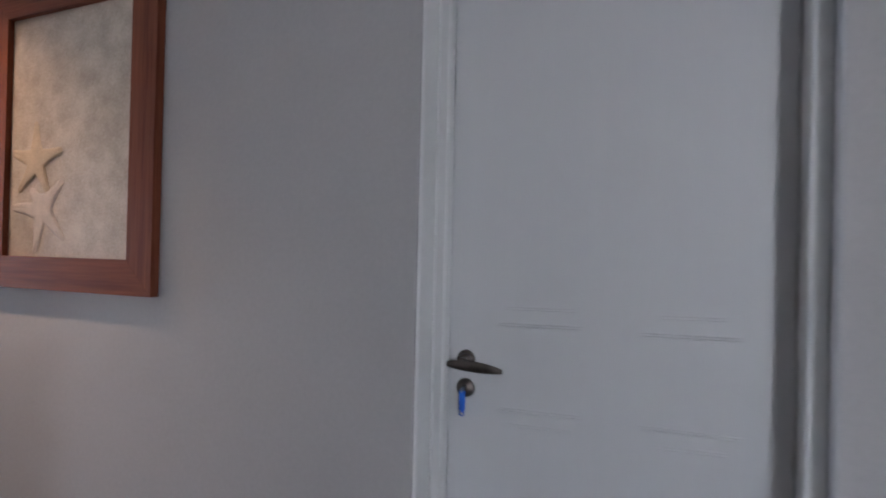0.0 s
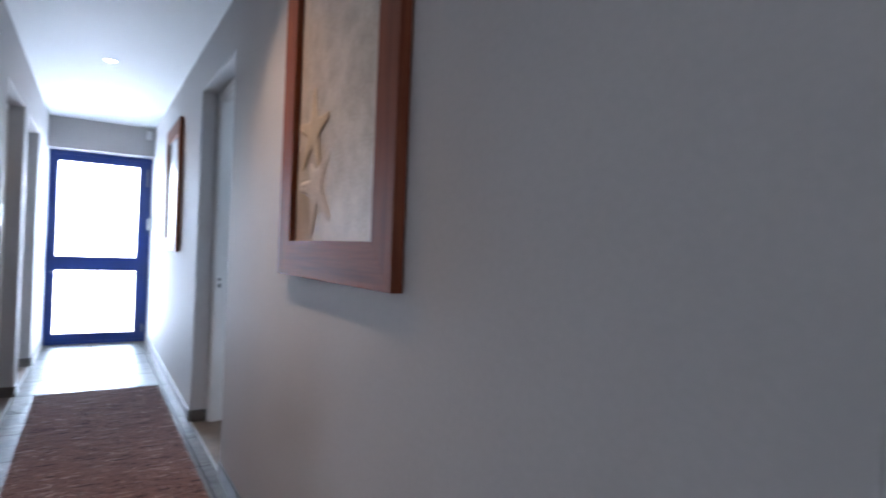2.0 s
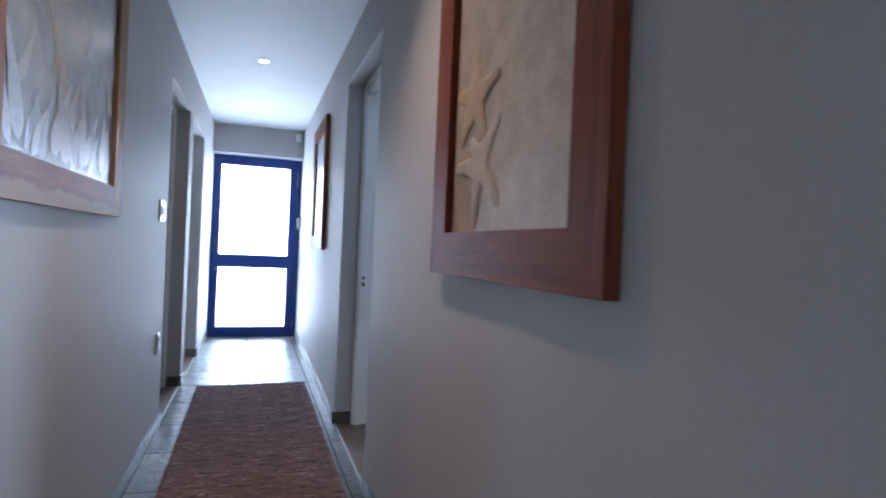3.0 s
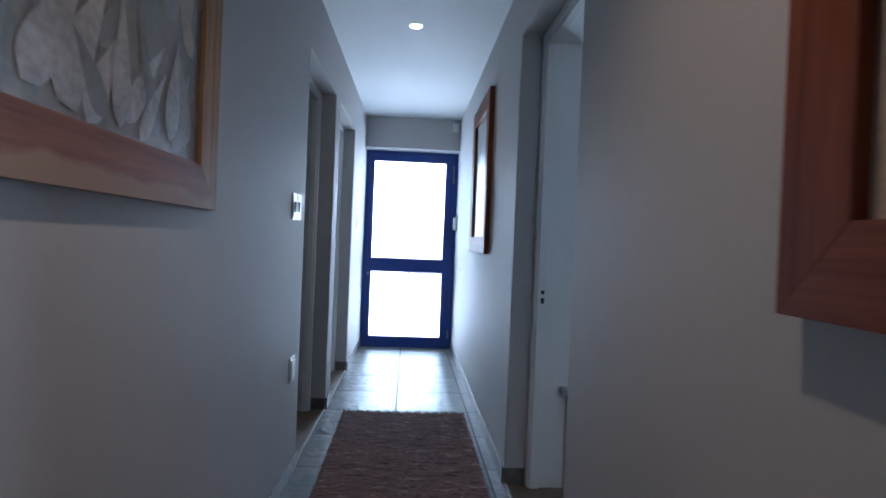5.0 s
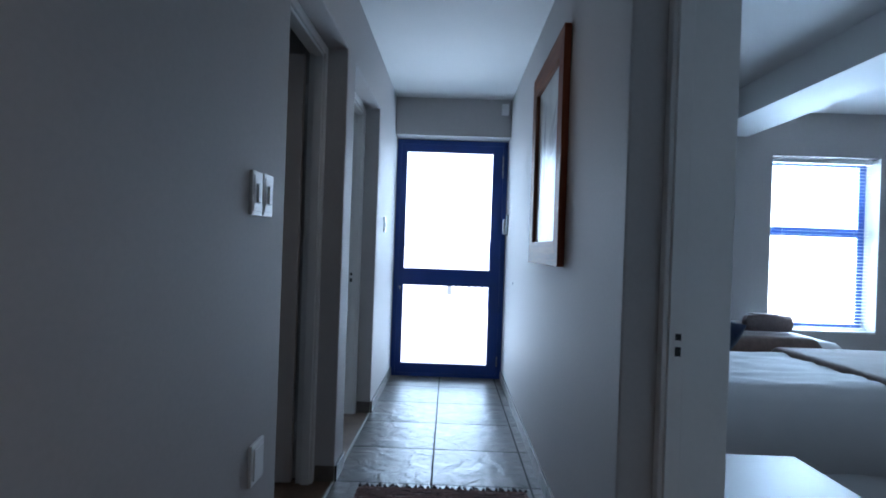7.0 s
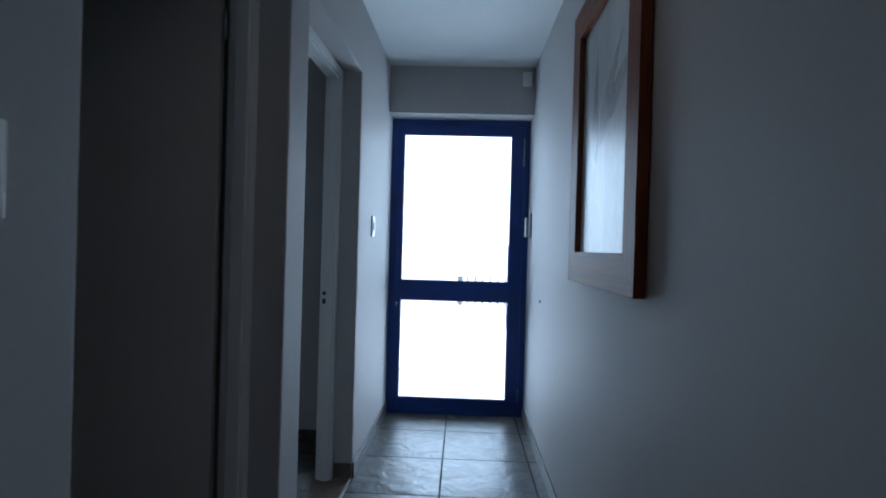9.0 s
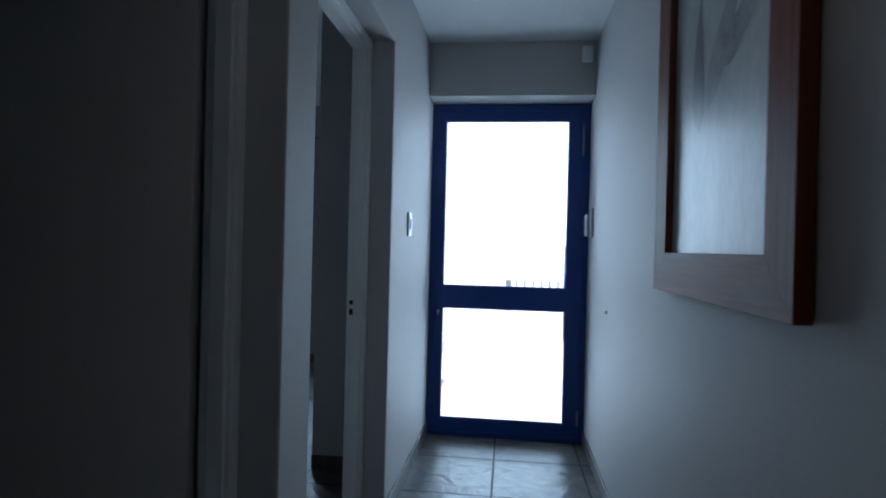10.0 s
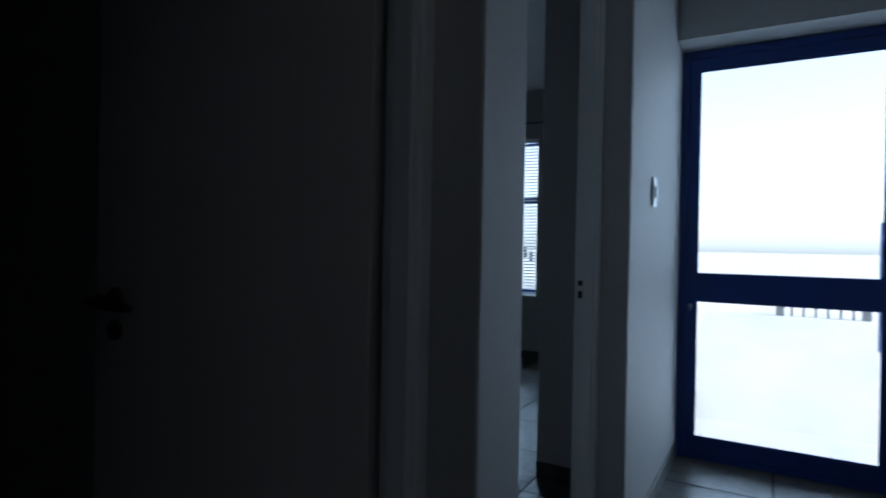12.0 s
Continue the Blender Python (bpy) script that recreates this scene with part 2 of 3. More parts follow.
def thing(name, label, category, group="", kind="", at=(0, 0, 0)):
    e = new(name)
    e.location = at
    return tagged(e, label, category, group, kind)


def holed_wall(name, axis, c0, c1, a0, a1, z0, z1, holes, material=None, label="", bevel=0.006):
    """A wall along one axis, between c0 and c1 across, with openings (a, a, z, z) through it."""
    cuts_a = sorted({a0, a1, *[h[0] for h in holes], *[h[1] for h in holes]})
    cuts_z = sorted({z0, z1, *[h[2] for h in holes], *[h[3] for h in holes]})

    def solid(i, k):
        if not (0 <= i < len(cuts_a) - 1 and 0 <= k < len(cuts_z) - 1):
            return False
        ma, mz = (cuts_a[i] + cuts_a[i + 1]) / 2, (cuts_z[k] + cuts_z[k + 1]) / 2
        return not any(h[0] < ma < h[1] and h[2] < mz < h[3] for h in holes)

    bm = bmesh.new()

    def quad(*pts):
        bm.faces.new([bm.verts.new((a, c, z) if axis == "x" else (c, a, z)) for a, c, z in pts])

    for i in range(len(cuts_a) - 1):
        for k in range(len(cuts_z) - 1):
            if not solid(i, k):
                continue
            p, q, r, s = cuts_a[i], cuts_a[i + 1], cuts_z[k], cuts_z[k + 1]
            quad((p, c0, r), (q, c0, r), (q, c0, s), (p, c0, s))
            quad((p, c1, r), (q, c1, r), (q, c1, s), (p, c1, s))
            if not solid(i - 1, k):
                quad((p, c0, r), (p, c1, r), (p, c1, s), (p, c0, s))
            if not solid(i + 1, k):
                quad((q, c0, r), (q, c1, r), (q, c1, s), (q, c0, s))
            if not solid(i, k - 1):
                quad((p, c0, r), (q, c0, r), (q, c1, r), (p, c1, r))
            if not solid(i, k + 1):
                quad((p, c0, s), (q, c0, s), (q, c1, s), (p, c1, s))
    bmesh.ops.remove_doubles(bm, verts=bm.verts, dist=1e-5)
    bmesh.ops.recalc_face_normals(bm, faces=bm.faces)
    es = [e for e in bm.edges if len(e.link_faces) == 2 and e.calc_face_angle(0) > 1]
    if bevel:
        bmesh.ops.bevel(bm, geom=es, offset=bevel, segments=2, affect="EDGES", profile=0.5)
    ob = link(name, bm, material or PAINT)
    return tagged(ob, label or "smooth pale grey painted plaster wall", "wall", kind="structure")


# ---- large structure ----
R, R2 = 2.272, 2.56      # corridor wall with the framed pictures and the bedroom door
L, L2 = 1.287, 1.107      # opposite corridor wall
END = -8.38              # face of the bulkhead above the glazed door
XD = -8.566              # face of the glazed door
LEFT_START = -1.75
ENTRY = (-1.420, -0.536, 2.10)
BED = (-5.148, -4.168, 2.142)
DOOR_A = (-6.265, -5.338, 2.09)
DOOR_B = (-7.407, -6.462, 2.085)

skewed = []              # all that stands on or in the opposite wall, which runs slightly out of parallel

holed_wall("wall_north", "x", R, R2, -8.64, 2.4, 0, 2.72, [(*ENTRY[:2], -1, ENTRY[2]), (*BED[:2], -1, BED[2])])
wall_south = holed_wall("wall_south", "x", L2, L, -8.64, LEFT_START, 0, 2.72, [(*DOOR_A[:2], -1, DOOR_A[2]), (*DOOR_B[:2], -1, DOOR_B[2])])
holed_wall("wall_study_north", "x", 1.07, 1.16, -10.75, -8.645, 0, 2.72, [])
# facade: bedroom window, glazed door, second window
BW = (4.56, 5.49, 0.53, 2.05)
SW = (-1.55, -0.245, 0.60, 2.15)
XS = -10.55             # inner face of the study facade
holed_wall("wall_west_bedroom", "y", -8.72, -8.48, R2, 6.4, 0, 2.72, [BW])
holed_wall("wall_west_study", "y", XS - 0.24, XS, -1.7, L2, 0, 2.72, [SW])
holed_wall("wall_study_nib", "y", -8.02, -7.90, 0.77, L2, 0, 2.72, [])
tagged(boxpart("bulkhead", (-8.64, L, 2.108, END, R, CEIL), PAINT, bevel=0.004), "pale grey plaster bulkhead above the glazed door", "wall", kind="structure")
holed_wall("wall_bedroom_north", "x", 6.4, 6.6, -8.72, -2.6, 0, 2.72, [])
holed_wall("wall_bedroom_east", "y", -2.8, -2.6, R2, 6.4, 0, 2.72, [])
holed_wall("wall_study_south", "x", -1.9, -1.7, -10.79, LEFT_START, 0, 2.72, [])
holed_wall("wall_between_rooms", "y", -6.385, -6.285, -1.7, L2 - 0.02, 0, 2.72, [])
holed_wall("wall_hall_west", "y", LEFT_START - 0.2, LEFT_START - 0.003, -2.5, L2 - 0.09, 0, 2.72, [])
holed_wall("wall_hall_south", "x", -2.7, -2.5, LEFT_START - 0.2, 2.6, 0, 2.72, [(1.35, 2.35, 1.0, 2.1)])
holed_wall("wall_hall_east", "y", 2.4, 2.6, -2.5, R2, 0, 2.72, [])
holed_wall("wall_behind_entrance", "x", 3.3, 3.4, -2.6, 2.6, 0, 2.72, [])
for nm, d in (("ceiling", (-8.64, L - 0.14, CEIL, LEFT_START, R, 2.72)), ("ceiling_hall", (LEFT_START, -2.5, CEIL, 2.4, R, 2.72)),
              ("ceiling_bedroom", (-8.48, R2, 2.431, -2.8, 6.4, 2.72)), ("ceiling_study", (XS, -1.7, 2.60, LEFT_START - 0.2, L2, 2.72)),
              ("ceiling_entrance", (-2.6, R2, 2.43, 2.6, 3.3, 2.72))):
    tagged(boxpart(nm, d, CEILP, bevel=0), "flat white painted plaster ceiling", "ceiling", kind="structure")
tagged(boxpart("roof", (-8.75, -2.8, 2.73, 2.8, 6.7, 2.85), CEILP, bevel=0), "flat slab roof over the house", "roof", kind="structure")
tagged(boxpart("roof_study", (-10.85, -2.0, 2.73, -8.75, L, 2.85), CEILP, bevel=0), "flat slab roof over the end room", "roof", kind="structure")
tagged(boxpart("ceiling_beam", (-8.48, 3.93, 2.205, -2.8, 4.33, 2.43), CEILP, bevel=0.003), "boxed white ceiling beam in the bedroom", "beam", kind="structure")
tagged(boxpart("floor_bedroom", (-8.48, R2, -0.1, -2.8, 6.4, 0.0), BROWNT, bevel=0), "dark grey bedroom floor", "floor", kind="structure")
tagged(boxpart("ground", (-2400, -2400, -0.3, 2400, 2400, -0.12), PAVE, bevel=0), "pale paved ground outside the house", "ground", kind="structure")
floor = tagged(boxpart("floor", (-8.72, -2.7, -0.1, 2.6, R2, -0.006), GROUT, bevel=0), "dark riven slate tile floor with grey grout", "floor", kind="structure")
tagged(boxpart("floor_study", (XS - 0.2, -1.9, -0.1, -8.72, L2, -0.006), GROUT, bevel=0), "dark grey grouted floor under slate tiles", "floor", kind="structure")
for nm, d in (("threshold_1", (BED[0], R + 0.004, -0.02, BED[1], R2, 0.003)), ("threshold_2", (DOOR_A[0], -1.0, -0.02, DOOR_A[1], L - 0.004, 0.003)), ("threshold_3", (DOOR_B[0], L2, -0.02, DOOR_B[1], L - 0.004, 0.003))):
    ob = tagged(boxpart(nm, d, BROWNT, bevel=0.002), "warm brown floor tile in a doorway", "floor", kind="structure")
    if nm != "threshold_1":
        skewed.append(ob)

for nm, x0, x1, y in (("trim_1", *BED[:2], R), ("trim_2", *DOOR_A[:2], L - 0.014), ("trim_3", *DOOR_B[:2], L - 0.014)):
    ob = tagged(boxpart(nm, (x0 + 0.003, y + 0.002, -0.01, x1 - 0.003, y + 0.014, 0.0065), PALEJ, bevel=0.002), "pale mortar joint along a doorway threshold", "trim", kind="structure")
    if nm != "trim_1":
        skewed.append(ob)

# ---- doors ----


def door_frame(name, a0, a1, top, outer, inner, label, w=0.042, stops=True):
    """Painted frame in the inner half of an opening: two jambs and a head, with a stop. outer is the corridor side."""
    e = thing(name, label, "door frame", kind="structure")
    s = 1 if inner > outer else -1
    lo, hi = sorted((outer, inner))
    boxpart("jamb", (a0 + 0.002, lo, 0, a0 + w, hi, top - 0.002), GLOSSP, e, 0.004)
    boxpart("jamb", (a1 - (w if stops else 0.039), lo if stops else R + 0.065, 0, a1 - 0.002, hi, top - 0.002), GLOSSP, e, 0.004)
    boxpart("head", (a0 + w, lo, top - w, a1 - (w if stops else 0.039), hi, top - 0.002), GLOSSP, e, 0.004)
    if not stops:
        return e
    f0, f1 = sorted((outer + s * 0.012, outer + s * 0.055))
    boxpart("stop", (a0 + w, f0, 0, a0 + w + 0.014, f1, top - w - 0.014), GLOSSP, e, 0.003)
    boxpart("stop", (a1 - w - 0.014, f0, 0, a1 - w, f1, top - w - 0.014), GLOSSP, e, 0.003)
    boxpart("stop", (a0 + w, f0, top - w - 0.014, a1 - w, f1, top - w), GLOSSP, e, 0.003)
    return e


def strike(parent, x, face, y, z):
    """Keep plate with two black blocks as the shade of its slots; face is +1 or -1 along x."""
    p = boxpart("strike_plate", (min(x, x + face * 0.002), y - 0.012, z - 0.05, max(x, x + face * 0.002), y + 0.012, z + 0.055), GLOSSP, parent, 0.0005)
    for dz, h in ((0.018, 0.018), (-0.022, 0.026)):
        boxpart("slot", (min(x, x + face * 0.003), y - 0.008, z + dz - h / 2, max(x, x + face * 0.003), y + 0.008, z + dz + h / 2), DARK, p, 0)


f1 = door_frame("door_frame_1", *ENTRY[:2], ENTRY[2], R - 0.003, R2 - 0.002, "white painted door frame around the closed door", 0.012, False)
boxpart("stop", (ENTRY[0] + 0.0122, R + 0.075, 0, ENTRY[0] + 0.020, R + 0.15, ENTRY[2] - 0.015), GLOSSP, f1, 0.003)
boxpart("stop", (ENTRY[0] + 0.0122, R + 0.125, 0, ENTRY[0] + 0.027, R + 0.165, ENTRY[2] - 0.015), GLOSSP, f1, 0.006)
f2 = door_frame("door_frame_2", *BED[:2], BED[2], 2.372, R2 - 0.002, "white painted door frame to the bedroom")
strike(f2, BED[0] + 0.042 + 0.0145, 1, 2.408, 0.909)
f3 = door_frame("door_frame_3", *DOOR_A[:2], DOOR_A[2], 1.19, L2 + 0.002, "white painted door frame of the dark room")
f4 = door_frame("door_frame_4", *DOOR_B[:2], DOOR_B[2], 1.19, L2 + 0.002, "white painted door frame of the room with a blind")
strike(f4, DOOR_B[0] + 0.042 + 0.0145, 1, 1.135, 0.932)


def lever(parent, m, material, mirrored=False):
    """Round rose, curved lever and keyhole rose, in the local frame: x along the leaf, -y out of it."""
    s = -1 if mirrored else 1
    bm = bmesh.new()
    cyl(bm, m @ pose(0, -0.004, 0, 90), 0.026, 0.024, 0.008, 28)
    cyl(bm, m @ pose(0, -0.012, 0, 90), 0.018, 0.014, 0.01, 24)
    rose = part("rose", bm, material, parent, "round bronze rose", True)
    bm = bmesh.new()
    cyl(bm, m @ pose(0, -0.03, 0, 90), 0.009, 0.009, 0.04, 16)
    rings = []
    n, k = 14, 12
    for i in range(n + 1):
        u = i / n
        cx = s * (-0.034 + 0.146 * u)
        cz = -0.007 - 0.010 * u * u
        cy = -0.05 + 0.012 * u * u
        hh = 0.0145 * math.sin(math.pi * min(1, max(0.10, 0.12 + u * 0.80))) ** 0.6
        tt = 0.009 * (1 - 0.5 * u)
        rings.append([bm.verts.new(m @ Vector((cx, cy + tt * math.cos(a), cz + hh * math.sin(a)))) for a in [2 * math.pi * j / k for j in range(k)]])
    for i in range(n):
        for j in range(k):
            bm.faces.new((rings[i][j], rings[i][(j + 1) % k], rings[i + 1][(j + 1) % k], rings[i + 1][j]))
    bm.faces.new(rings[0])
    bm.faces.new(rings[-1])
    part("lever", bm, material, parent, "curved bronze lever", True)
    bm = bmesh.new()
    d = m @ Matrix.Translation((0, 0, -0.077))
    cyl(bm, d @ pose(0, -0.004, 0, 90), 0.026, 0.024, 0.008, 28)
    key_rose = part("keyhole_rose", bm, material, parent, "round bronze keyhole rose", True)
    # solid black shape on the rose, its colour standing for the hole's shade
    bm = bmesh.new()
    cyl(bm, d @ pose(0, -0.0085, 0.004, 90), 0.006, 0.006, 0.002, 16)
    bmesh.ops.create_cube(bm, size=1.0, matrix=d @ Matrix.Translation((0, -0.0085, -0.004)) @ Matrix.Diagonal((0.004, 0.002, 0.016, 1)))
    part("keyhole", bm, DARK, key_rose)


# closed entrance door with embossed grooves
door_1 = thing("door_1", "white painted closed door with embossed grooves", "door", kind="structure", at=(0, 0, 0))
X0, X1, YF = ENTRY[0] + 0.023, ENTRY[1] - 0.042, 2.44
leaf = boxpart("leaf", (X0, YF, 0.008, X1, YF + 0.04, ENTRY[2] - 0.046), DOORP, door_1, 0.003)


def groove(xa, za, xb, zb, parent, amp):
    """A shallow pressed ridge on the leaf between two points, fading out at its ends."""
    bm = bmesh.new()
    n = 12
    prof = [(-0.006, 0), (-0.003, -amp), (-0.001, 0.0), (0.001, 0.0), (0.003, -amp), (0.006, 0)]
    ln = math.hypot(xb - xa, zb - za)
    nx, nz = -(zb - za) / ln, (xb - xa) / ln
    rows = []
    for i in range(n + 1):
        u = i / n
        f = min(1, 8 * u, 8 * (1 - u))
        rows.append([bm.verts.new((xa + (xb - xa) * u + nx * d, YF + 0.0002 + dy * f, za + (zb - za) * u + nz * d)) for d, dy in prof])
    for i in range(n):
        for j in range(len(prof) - 1):
            bm.faces.new((rows[i][j], rows[i][j + 1], rows[i + 1][j + 1], rows[i + 1][j]))
    part("groove", bm, DOORP, parent)


for xa, xb, xi, xj in ((-1.267, -1.030, -1.247, -1.044), (-0.912, -0.670, -0.870, -0.704)):
    for z0, z1, zi, zj in ((1.036, 1.95, 1.079, 1.91), (0.813, 0.16, 0.774, 0.20)):
        groove(xa, z0, xb, z0 + 0.004, leaf, 0.0026)
        groove(xi, zi, xj, zi + 0.004, leaf, 0.0016)
        groove(xa, z1, xb, z1, leaf, 0.0016)
        groove(xi, zj, xj, zj, leaf, 0.0016)
        for x, a, b in ((xa, z0, z1), (xb, z0, z1), (xi, zi, zj), (xj, zi, zj)):
            groove(x, a, x, b, leaf, 0.0003)
lever(door_1, Matrix.Translation((-1.345, YF, 0.937)), BRONZE)
key = thing("key", "bright blue plastic key tag hanging in the lock", "key", at=(-1.345, YF - 0.012, 0.859))
bm = bmesh.new()
box(bm, -0.0015, -0.02, -0.006, 0.0015, 0.006, 0.006, 0.0008)
part("blade", bm, STEEL, key)
bm = bmesh.new()
box(bm, -0.009, -0.017, -0.056, 0.009, -0.012, -0.002, 0.0024)
part("tag", bm, BLUEP, key)
bm = bmesh.new()
bmesh.ops.create_circle(bm, segments=20, radius=0.007, cap_ends=False)
ring = bmesh.ops.extrude_edge_only(bm, edges=bm.edges)
for v in [g for g in ring["geom"] if isinstance(g, bmesh.types.BMVert)]:
    v.co.z += 0.004
bmesh.ops.transform(bm, verts=bm.verts, matrix=pose(0, -0.0125, -0.063, 90))
bmesh.ops.solidify(bm, geom=bm.faces[:], thickness=0.002)
part("tag_loop", bm, BLUEP, key)

# open leaf of the dark room, hinged on the far jamb
HX, HY = DOOR_A[0] + 0.05, L2 - 0.002
door_2 = thing("door_2", "pale painted door standing open into the dark room", "door", kind="structure", at=(HX, HY, 0))
door_2.rotation_euler = (0, 0, radians(-86.5))
boxpart("leaf", (0.016, -0.04, 0.008, 0.835, 0.0, DOOR_A[2] - 0.048), DOORB, door_2, 0.003)
lever(door_2, Matrix.Translation((0.755, 0.0, 0.93)) @ pose(0, 0, 0, 0, 0, 180), BRONZE)
for hz in (0.25, 1.85):
    bm = bmesh.new()
    cyl(bm, pose(0.0, 0.006, hz), 0.006, 0.006, 0.09, 12)
    part("hinge", bm, STEEL, door_2, "", True)

# glazed aluminium door at the end of the corridor
door_3 = thing("door_3", "navy aluminium glazed door with two clear panes", "door", kind="structure")
FY0, FY1, ZT = 1.286, R - 0.001, 2.104
D0, D1 = XD - 0.055, XD
boxpart("outer_stile", (D0, L + 0.001, 0, D1, FY0 + 0.04, ZT), NAVY, door_3, 0.0012)
boxpart("outer_stile", (D0, FY1 - 0.04, 0, D1, FY1, ZT), NAVY, door_3, 0.0012)
boxpart("outer_head", (D0, FY0 + 0.04, ZT - 0.04, D1, FY1 - 0.04, ZT), NAVY, door_3, 0.0012)
boxpart("threshold", (D0, FY0 + 0.04, 0, D1, FY1 - 0.04, 0.03), NAVY, door_3, 0.0012)
G0, G1 = 1.368, 2.149
S0, S1 = FY0 + 0.0405, FY1 - 0.0405
Q0, Q1 = D0 + 0.008, D1 - 0.006
boxpart("stile", (Q0, S0, 0.0305, Q1, G0, ZT - 0.0405), NAVY, door_3, 0.0012)
boxpart("stile", (Q0, G1, 0.0305, Q1, S1, ZT - 0.0405), NAVY, door_3, 0.0012)
boxpart("top_rail", (Q0, G0, 2.005, Q1, G1, ZT - 0.0405), NAVY, door_3, 0.0012)
boxpart("middle_rail", (Q0, G0, 0.82, Q1, G1, 0.95), NAVY, door_3, 0.0012)
boxpart("bottom_rail", (Q0, G0, 0.0305, Q1, G1, 0.107), NAVY, door_3, 0.0012)
for z0, z1 in ((0.107, 0.82), (0.95, 2.005)):
    g = boxpart("pane", (D0 + 0.026, G0 - 0.003, z0 - 0.003, D0 + 0.032, G1 + 0.003, z1 + 0.003), GLASS, door_3, 0)
    g.visible_shadow = False
    for a0, a1, b0, b1 in ((G0, G0 + 0.01, z0, z1), (G1 - 0.01, G1, z0, z1), (G0 + 0.01, G1 - 0.01, z0, z0 + 0.01), (G0 + 0.01, G1 - 0.01, z1 - 0.01, z1)):
        boxpart("glazing_bead", (D0 + 0.033, a0, b0, Q1 - 0.006, a1, b1), NAVY, door_3, 0.002)
bm = bmesh.new()
cyl(bm, pose(D1 + 0.001, FY0 + 0.062, 0.79, 0, 90, 0), 0.009, 0.009, 0.008, 20)
box(bm, D1 - 0.003, FY0 + 0.058, 0.765, D1 + 0.003, FY0 + 0.066, 0.79, 0.001)
part("lock_cylinder", bm, STEEL, door_3, "small steel lock cylinder")
for z0, z1 in ((0.11, 0.2), (1.78, 1.98)):
    bm = bmesh.new()
    for i in range(3):
        h = (z1 - z0) / 3
        cyl(bm, pose(D1 + 0.005, FY1 - 0.042, z0 + h * (i + 0.5)), 0.006, 0.006, h - 0.004, 12)
    part("hinge", bm, GREYP, door_3, "", True)

boxpart("pull_handle", (D0 - 0.05, 2.14, 0.62, D0 - 0.03, 2.16, 1.22), NAVY, door_3, 0.004, "long outside pull bar")
for zz in (0.7, 1.14):
    boxpart("handle_post", (D0 - 0.03, 2.145, zz, D0 - 0.001, 2.157, zz + 0.02), NAVY, door_3, 0.001)

# ---- windows with venetian blinds ----


def window(name, y0, y1, z0, z1, trans, label, xf=-8.48, tilt=5):
    e = thing(name, label, "window", kind="structure")
    x0, x1 = xf - 0.22, xf - 0.17
    w = 0.058
    for d in ((y0, y0 + w, z0, z1), (y1 - w, y1, z0, z1), (y0 + w, y1 - w, z0, z0 + w), (y0 + w, y1 - w, z1 - w, z1), (y0 + w, y1 - w, trans - 0.038, trans + 0.038)):
        boxpart("window_frame", (x0, d[0] + 0.001, d[2], x1, d[1] - 0.001, d[3]), NAVY, e, 0.003)
    for a, b in ((z0 + w, trans - 0.038), (trans + 0.038, z1 - w)):
        g = boxpart("pane", (x0 + 0.02, y0 + w, a, x0 + 0.026, y1 - w, b), GLASS, e, 0)
        g.visible_shadow = False
    boxpart("window_sill", (x1, y0 + 0.002, z0 - 0.001, xf + 0.01, y1 - 0.002, z0 + 0.016), GLOSSP, e, 0.004)
    blind = thing("venetian_blind", "white slatted venetian blind hung in a window", "blind", "window blinds", at=(xf - 0.105, (y0 + y1) / 2, z1 - 0.03))
    hw = (y1 - y0) / 2 - 0.012
    boxpart("headrail", (-0.02, -hw, -0.012, 0.02, hw, 0.028), SLATW, blind, 0.003)
    n = int((z1 - z0 - 0.10) / 0.03)
    bm = bmesh.new()
    box(bm, -0.0125, -hw, -0.0006, 0.0125, hw, 0.0006)
    first = part("slat", bm, SLATW, blind)
    first.location = (0, 0, -0.04)
    first.rotation_euler = (0, radians(tilt), 0)
    for i in range(1, n):
        s = first.copy()
        scene.collection.objects.link(s)
        s.location = (0, 0, -0.04 - 0.03 * i)
    boxpart("bottom_rail", (-0.013, -hw, -0.06 - 0.03 * n, 0.013, hw, -0.045 - 0.03 * n), SLATW, blind, 0.003)
    for yy in (-hw * 0.7, hw * 0.7):
        boxpart("ladder_cord", (0.0128, yy - 0.001, -0.045 - 0.03 * n, 0.0138, yy + 0.001, -0.012), SLATW, blind, 0)
    return e


window("window_1", *BW, 1.405, "navy aluminium window with a transom in the bedroom")
window("window_2", *SW, 1.55, "navy aluminium window with a transom and blind", XS, 34)

rod = thing("curtain_rod", "thin dark curtain rod above a window", "curtain rod", at=(XS, -0.82, 2.27))
bm = bmesh.new()
cyl(bm, pose(0.06, 0, 0, 90), 0.008, 0.008, 1.6, 12)
part("pole", bm, BRONZE, rod, "", True)
for yy in (-0.7, 0.7):
    boxpart("bracket", (0.0, yy - 0.008, -0.012, 0.056, yy + 0.008, 0.012), BRONZE, rod, 0.002)
for yy, zz in ((-0.42, 1.03), (-0.36, 0.99)):
    tagged(boxpart("window_latch", (XS - 0.171, yy - 0.012, zz - 0.05, XS - 0.15, yy + 0.012, zz + 0.05), DARK, bevel=0.003), "small dark window latch on the aluminium frame", "latch")

# ---- pictures ----


